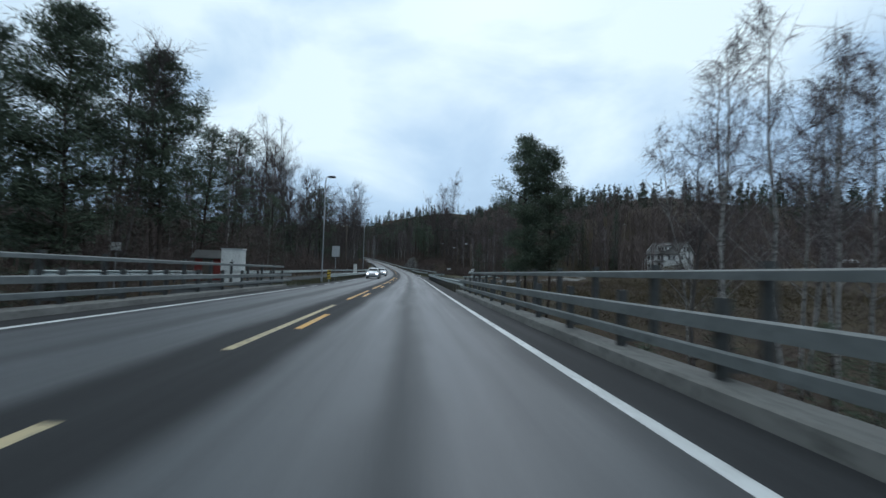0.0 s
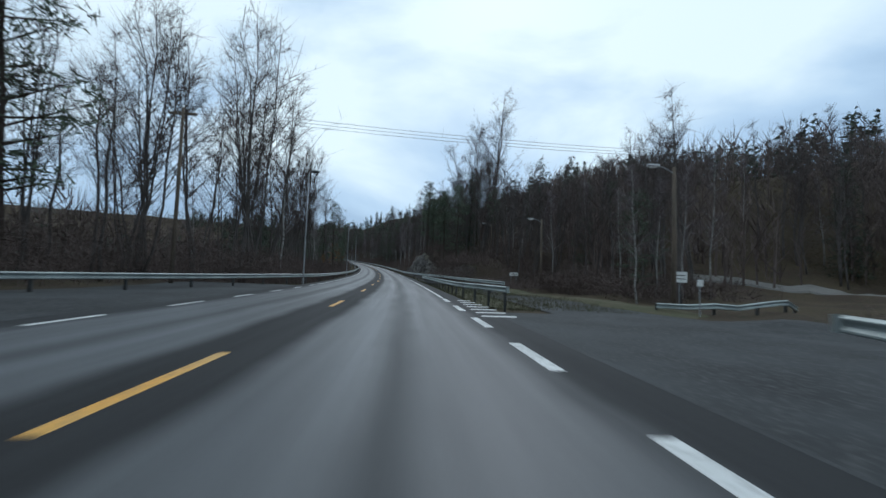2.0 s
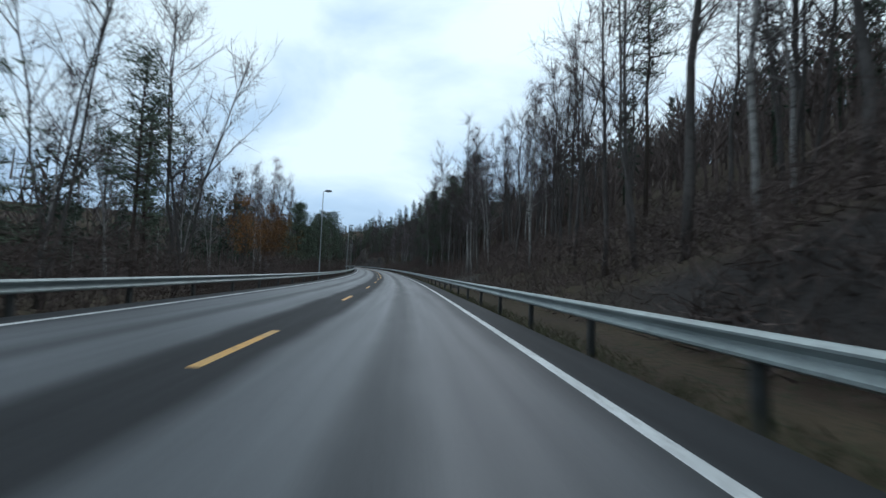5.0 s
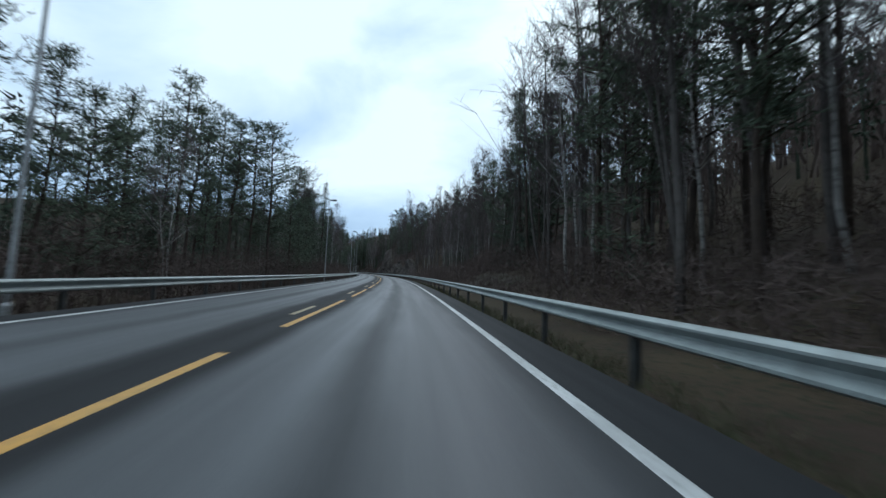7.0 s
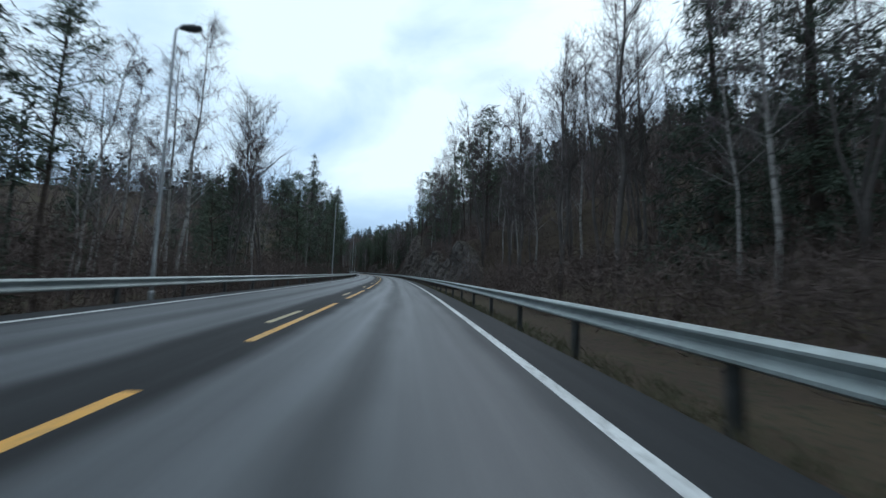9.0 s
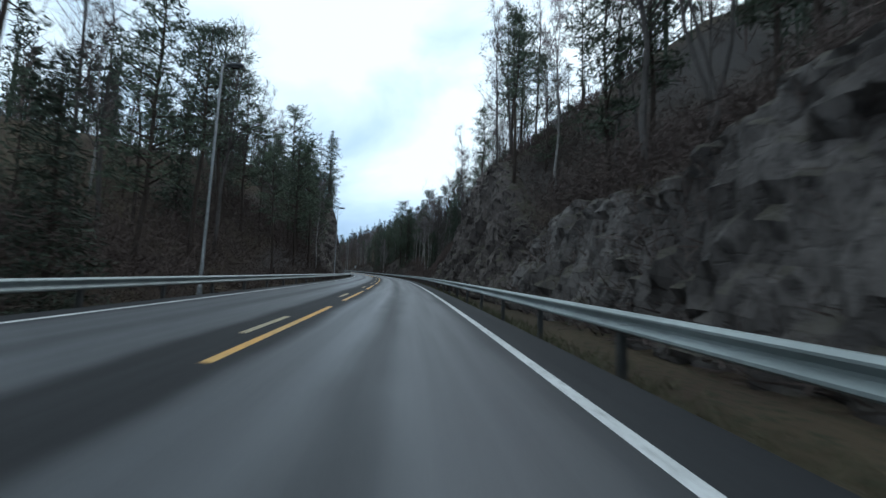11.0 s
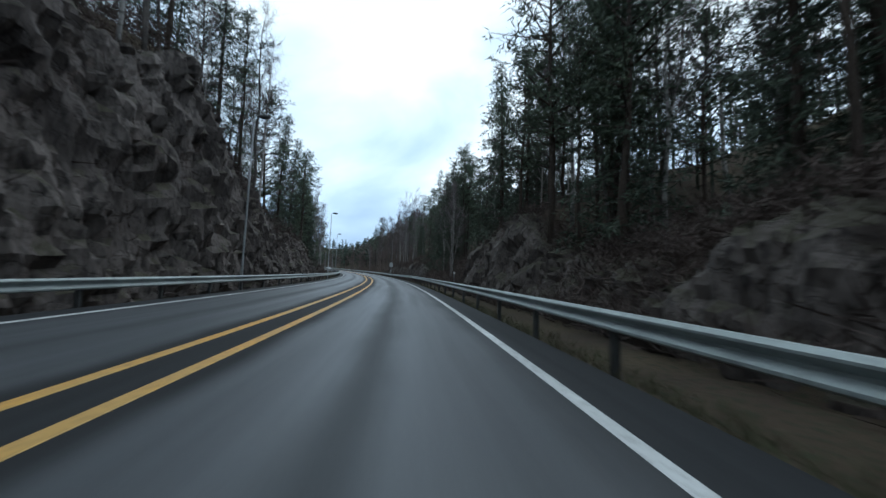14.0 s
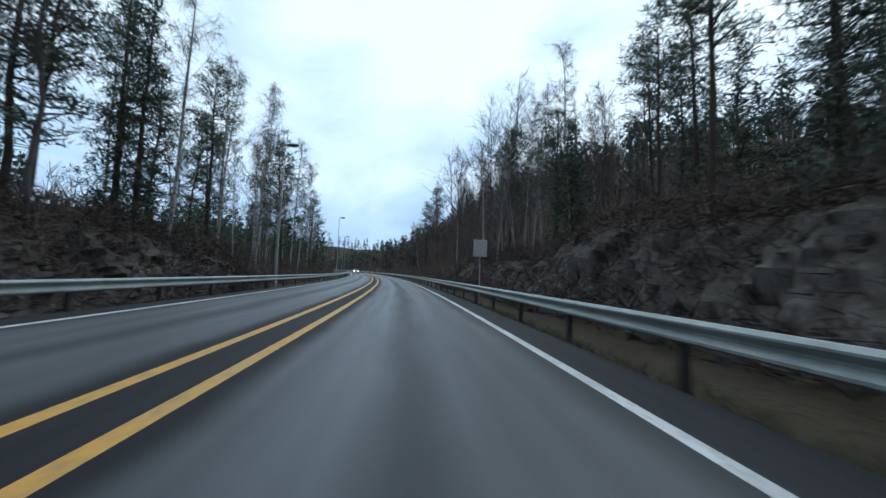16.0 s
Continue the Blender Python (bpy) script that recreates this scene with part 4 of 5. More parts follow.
def tree(kind, which, s, l, scale=1.0, yaw=0.0, lean=0.0, z=None):
    z = float(ground(s, l)) if z is None else z
    m = stand(s, l, z - 0.1, yaw) @ pose(0, 0, 0, lean, lean * 0.6) @ Matrix.Diagonal((scale, scale, scale, 1))
    which %= len(KINDS[kind])
    if (kind, which) in MADE:
        return copy_thing(MADE[kind, which], m)
    name, label, bark, wood, green, leaf = KINDS[kind][which]
    ob = thing(name, label, "tree", m, group=name.replace("_", " ") + "s")
    part("trunk", wood, bark, ob, smooth=True)
    part("crown", leaf, green, ob)
    MADE[kind, which] = ob
    return ob


def wood_lot(seed, side, s0, s1, l0, l1, lo=0.8, hi=1.2, **counts):
    rng = random.Random(seed)
    put = []
    for kind, n in counts.items():
        for i in range(n):
            for _ in range(12):
                s, l = rng.uniform(s0, s1), l0 + (l1 - l0) * rng.random() ** 1.3
                if all((s - a) ** 2 + (l - b) ** 2 > 3.2 for a, b in put):
                    break
            put.append((s, l))
            tree(kind, rng.randrange(9), s, side * l, rng.uniform(lo, hi), rng.uniform(0, 360), rng.uniform(-2.5, 2.5))


# trees that stand out singly
for kind, w, s, l, k in (("near_pine", 0, 32.6, 11.2, 1.12), ("near_pine", 1, 30.8, 12.2, .95), ("near_pine", 1, 33.5, -17.2, 1.4), ("near_pine", 0, 26, -18.5, 1.35), ("near_pine", 1, 20, -19.5, 1.45), ("pine", 3, 39, -16.2, 1.2), ("pine", 1, 100, -20.2, 1.35), ("pine", 3, 101.2, -17.9, 1.45),
                         ("spruce", 2, 91.5, -22, 1.0), ("autumn", 0, 248.6, -12.4, 1.0), ("autumn", 1, 252, -14.6, 1.1), ("autumn", 1, 245, -14.8, .95), ("autumn", 0, 175, -11.5, .55), ("near_pine", 0, 259.6, -12.2, .85),
                         ("near_spruce", 1, 368.6, 17.4, 1.35), ("near_spruce", 0, 367.6, 21.7, 1.5), ("bare", 0, 20, 16.3, 1.05), ("birch", 1, 17.5, 15.6, 1.05), ("birch", 2, 22, 17.6, 1.1), ("bare", 0, 158, 17, 1.55), ("bare", 2, 164, 18.5, 1.5), ("bare", 1, 152, 18, 1.5), ("bare", 3, 155, 20.5, 1.7), ("bare", 2, 161, 21, 1.55), ("bare", 1, 169, 19, 1.5), ("pine", 0, 158.3, 11.9, .85), ("bushy", 0, 162, 12.6, .85), ("bushy", 1, 156, 14.2, .8), ("pine", 3, 165, 12.2, 1.0), ("pine", 4, 175, 10.8, 1.0), ("pine", 2, 179, 11.2, .98), ("pine", 0, 185, 11, .95), ("bushy", 0, 172, 11.8, 1.1), ("birch", 1, 256.4, 13.0, 1.1),
                         ("birch", 3, 250.2, 12.4, 1.1), ("spruce", 2, 354, -15, 1.35), ("spruce", 0, 351, -13, 1.15), ("pine", 4, 302, -12.5, .9), ("pine", 2, 306, -13.5, .95), ("pine", 0, 311, -12.2, .95), ("pine", 0, 305, -15.5, 1.05), ("pine", 2, 308.5, -11.4, .95), ("pine", 4, 313, -14.4, 1.0), ("pine", 1, 316.5, -12.2, .95), ("pine", 2, 319, -14.5, 1.0), ("pine", 0, 300, -14.6, 1.0),
                         ("birch", 1, 520, 11.5, 1.0), ("birch", 0, 526, 11.8, 1.0), ("pine", 1, 531, 13.5, 1.15), ("spruce", 0, 561, 13, 1.1)):
    tree(kind, w, s, l, k, 40 * w + 3 * s)

wood_lot(1, -1, -24, 30, 15, 30, 1.0, 1.35, mid_pine=6, bushy=6, birch=3, bare=3, spruce=4)
wood_lot(2, -1, 30, 66, 17, 30, 1.0, 1.3, mid_pine=7, bushy=3, birch=5, bare=3)
wood_lot(3, -1, 66, 112, 18, 30, .95, 1.3, bare=22, slim=7, spruce=2)
wood_lot(4, -1, 110, 172, 12, 26, 1.0, 1.35, bare=24, slim=7, birch=4)
wood_lot(5, -1, 168, 236, 10, 24, .75, 1.05, pine=10, bare=8, birch=5, bushy=3)
wood_lot(6, -1, 236, 292, 16, 30, .9, 1.2, birch=20, bare=5, pine=2)
wood_lot(7, -1, 284, 345, 10.5, 20, .7, 1.0, pine=7, mid_pine=9, birch=3, bushy=3)
wood_lot(41, -1, 302, 340, 12, 18, .45, .65, bushy=4, spruce=5)
wood_lot(42, 1, 300, 318, 14.5, 20, 1.0, 1.2, pine=4)
wood_lot(43, 1, 388, 404, 12.5, 17, .8, 1.05, slim=6, bare=2)
wood_lot(8, -1, 338, 374, 11, 23, .95, 1.2, pine=5, spruce=3, bare=4)
wood_lot(9, -1, 374, 440, 10, 26, .8, 1.2, birch=18, bare=7, bushy=5, mid_pine=6, spruce=3)
wood_lot(10, -1, 440, 505, 9.5, 21, .85, 1.2, pine=16, spruce=3, bushy=6, slim=9)
wood_lot(11, -1, 500, 570, 11.5, 23, .8, 1.15, pine=13, slim=14, spruce=2, bushy=2)
wood_lot(12, -1, 562, 645, 11, 23, .9, 1.3, spruce=6, pine=10, slim=15, birch=4)
wood_lot(13, -1, 640, 730, 10, 26, .9, 1.3, birch=13, bushy=5, pine=4)
wood_lot(14, -1, 450, 572, 13, 24, .4, .65, bushy=9)
wood_lot(21, 1, 11, 22, 18.5, 26, 1.0, 1.25, bare=1, birch=6, slim=4)
wood_lot(53, 1, -8, 24, 9, 26, .40, .5, bushy=12)
wood_lot(22, 1, 126, 150, 17, 42, .6, .95, bare=16, slim=18, pine=3)
wood_lot(51, 1, 108, 128, 19, 32, .7, 1.0, slim=8, bare=6, bushy=2)
wood_lot(52, 1, 108, 134, 52, 66, .8, 1.1, slim=10, bare=8, spruce=3)
wood_lot(23, 1, 146, 206, 12, 25, .75, 1.05, pine=9, bare=14, slim=16, spruce=1)
wood_lot(24, 1, 200, 268, 11.5, 26, .95, 1.35, slim=32, bare=7, birch=5, pine=1)
wood_lot(25, 1, 264, 305, 11.5, 23, .95, 1.35, slim=22, bare=6, pine=2)
wood_lot(26, 1, 298, 332, 14, 24, .95, 1.25, pine=8, slim=9, spruce=2, bare=2)
wood_lot(49, 1, 277, 297, 12.2, 21, 1.0, 1.25, pine=7, mid_pine=4, bushy=2, slim=8)
wood_lot(48, 1, 332, 357, 12.5, 24, .9, 1.2, slim=8, bare=5, birch=2)
wood_lot(27, 1, 358, 402, 13, 25, .95, 1.25, slim=20, bare=7, birch=3)
wood_lot(28, 1, 402, 458, 12, 23, .9, 1.2, pine=6, mid_pine=7, slim=12, bare=5)
wood_lot(29, 1, 458, 526, 11, 20, .8, 1.1, pine=12, slim=10, bushy=3)
wood_lot(30, 1, 520, 568, 11.5, 23, .9, 1.25, birch=13, pine=5, spruce=3, slim=6)
wood_lot(31, 1, 562, 618, 12.5, 23, .9, 1.25, pine=6, mid_pine=8, spruce=6, slim=10)
wood_lot(45, 1, 551, 562, 13.5, 17, .9, 1.1, spruce=2, pine=1)
wood_lot(46, 1, 571, 582, 13.5, 18, .85, 1.05, spruce=1, pine=2)
wood_lot(47, -1, 574, 590, 12, 16, .85, 1.05, spruce=1, slim=5)
wood_lot(50, 1, 604, 619, 12, 17, .9, 1.1, pine=3, mid_pine=4, spruce=2, slim=5, birch=2)
wood_lot(44, 1, 596, 606, 10.5, 12.5, .75, .95, birch=4)
wood_lot(33, 1, 622, 662, 13.5, 24, .85, 1.1, pine=3, mid_pine=5, spruce=4, slim=6)
wood_lot(34, -1, 618, 654, 10.5, 16, .8, 1.1, pine=4, spruce=4)
wood_lot(35, -1, 655, 678, 10, 15, 1.0, 1.2, birch=9)
wood_lot(36, 1, 652, 672, 10.5, 14.5, .85, 1.1, birch=7, bare=3)
wood_lot(37, 1, 507, 530, 12, 22, .8, 1.1, slim=8, spruce=3, pine=3, bare=4)
wood_lot(54, 1, 488, 530, 17, 30, .9, 1.15, slim=12, bare=7, mid_pine=3)
wood_lot(32, 1, 648, 735, 13, 26, .85, 1.2, birch=7, bare=7, pine=4, slim=4)


# ---- thickets, far woods, grass: uncountable growth, one mesh each ----
def thicket(name, seed, zones, label):
    """zones: (side, s0, s1, l0, l1, stems, height)."""
    rng = np.random.default_rng(seed)
    tr = []
    for side, s0, s1, l0, l1, n, h in zones:
        n = int(n * 0.75)
        s, l = rng.uniform(s0, s1, n), side * (l0 + (l1 - l0) * rng.random(n) ** 1.4)
        base = at(s, l, ground(s, l) - 0.05)
        hh = h * rng.uniform(0.35, 1.1, n)
        way = np.column_stack([rng.normal(size=(n, 2)) * 0.22, np.ones(n)])
        tr.append(blades(rng, base, way, hh, np.full(n, 0.04)))
        for _ in range(4):
            f = rng.uniform(0.15, 0.95, (n, 1))
            w2 = np.column_stack([rng.normal(size=(n, 2)) * 0.8, rng.uniform(0.1, 1.2, n)])
            tr.append(blades(rng, base + way / np.linalg.norm(way, axis=1, keepdims=True) * hh[:, None] * f, w2, hh * rng.uniform(0.2, 0.45, n), np.full(n, 0.03)))
    solo(name, Shape().tris(np.concatenate(tr)), THICKET, label, "undergrowth", "stuff")


thicket("thicket", 5, [(-1, -40, 32, 13, 30, 1980, 4.0), (-1, 30, 112, 15, 30, 2340, 3.5), (-1, 112, 300, 8.5, 24, 5850, 3.6), (-1, 300, 450, 8, 22, 4500, 3.6), (-1, 450, 560, 8.5, 26, 2340, 2.0),
                       (-1, 560, 760, 9, 24, 3150, 2.6)], "dense brown leafless thicket along the road")
thicket("thicket", 6, [(1, -40, 20, 9, 26, 1440, 3.5), (1, 124, 150, 14, 36, 1200, 3.0), (1, 108, 124, 18, 32, 500, 2.6), (1, 146, 300, 9.5, 26, 5400, 2.8), (1, 300, 460, 9.5, 24, 4950, 3.0), (1, 460, 530, 10, 24, 1350, 1.6),
                       (1, 524, 660, 10, 24, 3600, 2.2), (1, 660, 780, 10, 26, 2250, 3.0)], "dense brown leafless thicket on the banks")


def brush(name, seed, zones, label, size=1.0, material=None, more=1.0):
    """Dense low growth: a mass of short crossing twigs and withered leaves up to the given height."""
    rng = np.random.default_rng(seed)
    tr = []
    for side, s0, s1, l0, l1, n, h in zones:
        n = int(n * more)
        s, l = rng.uniform(s0, s1, n), rng.uniform(l0, l1, n)
        top = h * (0.75 + 0.35 * ripple(s, l * 0, 7, side + 4) + 0.15 * ripple(s, l, 2.3, 1.0))
        z = top * rng.random(n) ** 0.85
        base = at(s, side * l, ground(s, side * l) + z)
        way = np.column_stack([rng.normal(size=(n, 2)) * 0.8, rng.uniform(-0.2, 1.3, n)])
        tr.append(blades(rng, base, way, rng.uniform(0.35, 0.9, n) * size ** 0.5, rng.uniform(0.015, 0.05, n) * size))
    solo(name, Shape().tris(np.concatenate(tr)), material or THICKET, label, "undergrowth", "stuff")


brush("roadside_brush", 15, [(-1, -40, 30, 14.5, 18, 11250, 8.0), (-1, 28, 68, 15.8, 20, 14000, 6.5), (-1, 68, 112, 16, 19, 8000, 4.5), (-1, 108, 165, 11, 16, 15000, 4.8), (-1, 112, 300, 8.5, 11.5, 37500, 3.6), (-1, 300, 445, 8.2, 12.5, 36000, 4.4), (-1, 445, 500, 10, 16, 11250, 4.0), (-1, 455, 572, 13, 25, 18750, 2.4), (-1, 656, 760, 9, 12, 11250, 3.0)],
      "dense dark brown brush lining the road")
brush("bank_brush", 16, [(1, -30, 31, 8, 40, 20000, 5.2), (1, 150, 300, 8.6, 12, 11000, 0.8), (1, 300, 455, 8.6, 11.5, 10000, 0.8), (1, 112, 145, 17.5, 21, 7000, 3.0), (1, 145, 245, 11.5, 15, 17500, 3.0), (1, 256, 300, 10.5, 14, 8750, 2.6), (1, 322, 452, 10.5, 14, 22500, 3.4), (1, 455, 530, 12.5, 22, 11250, 2.0), (1, 524, 548, 10.5, 14, 3750, 2.5), (1, 500, 536, 8.0, 17, 34000, 2.2), (1, 120, 150, 11.5, 18, 9000, 1.2), (1, 138, 156, 8.8, 13, 9000, 1.9), (1, 492, 512, 8.4, 17, 16000, 2.0),
                         (1, 50, 96, 22, 36, 5000, 0.7), (1, 604, 620, 11, 14, 5000, 3.0), (1, 675, 760, 10.5, 14, 8750, 3.5)], "dense brown brush on the banks")

brush("slope_brush", 17, [(1, 126, 150, 17.8, 40, 14000, 2.2), (1, 108, 126, 17.8, 30, 6000, 1.8), (1, 300, 345, 12.5, 18, 9000, 3.6), (1, 506, 536, 15, 24, 9000, 2.2), (1, 536, 584, 11.5, 20, 9000, 1.3), (1, 584, 616, 8.8, 18, 13000, 1.7), (1, 552, 568, 9.2, 13, 3000, 0.9), (1, 612, 690, 11.5, 20, 9000, 1.6),
                          (1, 150, 300, 13, 26, 16000, 1.8), (1, 345, 455, 12, 28, 20000, 2.2), (1, 428, 470, 11, 26, 10000, 1.6)], "tangled brown undergrowth on the hillside", 1.5, None, 1.1)
brush("cliff_brush", 18, [(-1, 494, 536, 7.6, 13, 14000, 1.2), (-1, 530, 575, 11.2, 24, 16000, 2.2), (-1, 500, 532, 12, 24, 10000, 2.2), (-1, 572, 656, 9.6, 16, 16000, 2.2), (-1, 445, 500, 7.4, 18, 18000, 2.0), (1, 452, 506, 11.4, 20, 9000, 1.6), (1, 538, 590, 8.2, 12, 9000, 0.9), (1, 612, 680, 8.4, 13, 14000, 1.3), (-1, 524, 580, 7.4, 11.5, 8000, 0.9), (-1, 577, 656, 8, 12, 10000, 1.2), (1, 399, 456, 8.2, 11, 8000, 0.8), (1, 456, 506, 7.6, 10, 5000, 0.6), (1, 150, 205, 8.4, 11, 6000, 0.7)], "dark brown growth on and above the cliffs", 1.5, None, 1.1)
brush("hill_brush", 19, [(1, -60, 150, 68, 125, 60000, 7.0), (-1, 112, 440, 24, 40, 24000, 5.0)], "brown leafless woods covering the hill", 2.4, HAZED_TWIG)
brush("field_growth", 20, [(1, 30, 74, 15, 62, 34000, 0.55), (1, 72, 85, 24, 60, 7000, 0.4), (1, 60, 84, 40, 60, 4000, 1.6), (1, 88, 97, 60, 66, 3000, 2.6), (1, 98, 150, 54, 70, 12000, 2.8)], "withered grass and low bushes in the field", 1.2, FIELD)


def far_tree_conifer(rng, n=44, fine=1.0):
    u = np.sort(rng.random(n))
    a = rng.uniform(0, 6.3, n)
    low = rng.uniform(2, 5)
    r = (2.2 * (1 - u) ** 0.6 + 0.25) * rng.uniform(0.6, 1.2, n)
    b = np.column_stack([np.cos(a) * r * 0.15, np.sin(a) * r * 0.15, low + (13 - low) * u])
    way = np.column_stack([np.cos(a), np.sin(a), rng.uniform(-0.5, 0.7, n)])
    t = blades(rng, b, way, r * rng.uniform(0.8, 1.2, n), (0.55 + 0.45 * rng.random(n)) * fine)
    tr = blades(rng, np.zeros((2, 3)), np.array([[0, 0, 1.0]] * 2), np.array([13.6, 13.6]), np.array([.35, .35]))
    return np.concatenate([t, tr])


def mid_tree_conifer(rng):
    """A conifer with tiers of drooping sprays, for woods close behind the roadside."""
    n = 40
    u = np.sort(rng.random(n))
    a = rng.uniform(0, 6.3, n)
    low = rng.uniform(1.5, 5)
    r = (2.0 * (1 - u) ** 0.7 + 0.2) * rng.uniform(0.55, 1.2, n)
    root = np.column_stack([np.zeros(n), np.zeros(n), low + (13 - low) * u])
    way = np.column_stack([np.cos(a), np.sin(a), rng.uniform(-0.35, 0.35, n)])
    spots = np.concatenate([root + way * (r * f)[:, None] for f in (0.3, 0.6, 0.95)])
    t = needles(rng, spots, 0.45, 2, 0.72, 0.2, 0.15)
    return np.concatenate([t, blades(rng, np.zeros((2, 3)), np.array([[0, 0, 1.0]] * 2), np.array([13.6, 13.6]), np.array([.32, .32]))])


def far_tree_bare(rng):
    n = 22
    u = rng.random(n)
    a = rng.uniform(0, 6.3, n)
    b = np.column_stack([rng.normal(size=(n, 2)) * 0.25, 1 + 8 * u])
    way = np.column_stack([np.cos(a) * 0.6, np.sin(a) * 0.6, rng.uniform(0.5, 1.5, n)])
    t = blades(rng, b, way, rng.uniform(1.8, 4.0, n), np.full(n, 0.15))
    tr = blades(rng, np.zeros((2, 3)), np.array([[0, 0.05, 1.0], [0.05, 0, 1.0]]), np.array([10, 11.0]), np.array([.26, .26]))
    return np.concatenate([t, tr])


def far_woods(name, seed, maker, zones, material, label):
    rng = np.random.default_rng(seed)
    kinds = [maker(rng) for _ in range(8)]
    tr = []
    for side, s0, s1, l0, l1, n in zones:
        s, l = rng.uniform(s0, s1, n), side * rng.uniform(l0, l1, n)
        base = at(s, l, ground(s, l) - 0.3)
        for k in range(n):
            a, c = rng.uniform(0, 6.3), rng.uniform(0.65, 1.15)
            m = np.array([[math.cos(a), -math.sin(a), 0], [math.sin(a), math.cos(a), 0], [0, 0, 1]]) * c
            tr.append(kinds[k % 8] @ m.T + base[k])
    solo(name, Shape().tris(np.concatenate(tr)), material, label, "woods", "stuff")


far_woods("far_conifers", 71, far_tree_conifer, [(1, -60, 170, 120, 200, 620), (1, 150, 300, 70, 120, 300), (1, 290, 345, 46, 110, 170), (1, 405, 460, 46, 110, 170), (1, 345, 405, 70, 130, 60), (1, 460, 1000, 46, 150, 900), (1, 740, 1000, 14, 46, 260),
                                                 (-1, -60, 112, 28, 60, 170), (-1, 100, 440, 50, 120, 260), (-1, 430, 700, 40, 110, 260), (1, 985, 1090, 0, 170, 260), (-1, 985, 1090, 0, 170, 240), (-1, 740, 1000, 12, 60, 380)], SPRUCE_NEEDLE, "dark conifers of the wooded hills")
far_woods("conifer_wood", 73, mid_tree_conifer, [(1, 440, 640, 22, 46, 170), (-1, 440, 660, 22, 40, 120), (1, 150, 240, 26, 44, 30), (1, 250, 330, 28, 46, 40), (1, 356, 384, 26, 46, 25), (1, 404, 440, 26, 46, 40), (-1, 160, 440, 22, 34, 130), (1, 618, 760, 26, 60, 110), (-1, 690, 760, 14, 40, 50)], SPRUCE_NEEDLE, "dark conifers behind the roadside trees")
far_woods("far_bare_woods", 72, far_tree_bare, [(1, -60, 140, 78, 135, 1100), (1, 130, 300, 28, 90, 1000), (1, 100, 130, 56, 90, 200), (1, 300, 460, 30, 80, 500), (1, 460, 1000, 34, 120, 1100), (1, 700, 1000, 11, 40, 420), (-1, -60, 440, 26, 70, 1900), (-1, 60, 480, 70, 150, 700), (1, 120, 420, 24, 50, 800), (1, 680, 820, 18, 50, 420), (1, 640, 760, 18, 50, 160),
                                                (-1, 440, 700, 30, 70, 240), (-1, 700, 1000, 11, 60, 500)], HAZED_TWIG, "brown leafless woods on the hillsides")


def grass(seed, zones):
    rng = np.random.default_rng(seed)
    tr = []
    for side, s0, s1, l0, l1, n in zones:
        s, l = rng.uniform(s0, s1, n), side * rng.uniform(l0, l1, n)
        base = at(s, l, ground(s, l) - 0.02)
        for _ in range(2):
            way = np.column_stack([rng.normal(size=(n, 2)) * 0.6, np.ones(n)])
            tr.append(blades(rng, base + rng.normal(size=(n, 3)) * np.array([.08, .08, 0]), way, rng.uniform(0.12, 0.38, n), np.full(n, 0.03)))
    solo("verge_grass", Shape().tris(np.concatenate(tr)), GRASS, "withered yellow-green grass on the verges", "grass", "stuff")


grass(8, [(1, 30, 76, 18, 62, 9000), (1, 30, 76, 5.3, 18, 9000), (1, 98, 140, 5.2, 14, 11000), (1, 140, 700, 5.15, 7.0, 22000), (-1, 28, 85, 5.1, 8.8, 11000), (-1, 112, 700, 5.1, 8.5, 11000)])


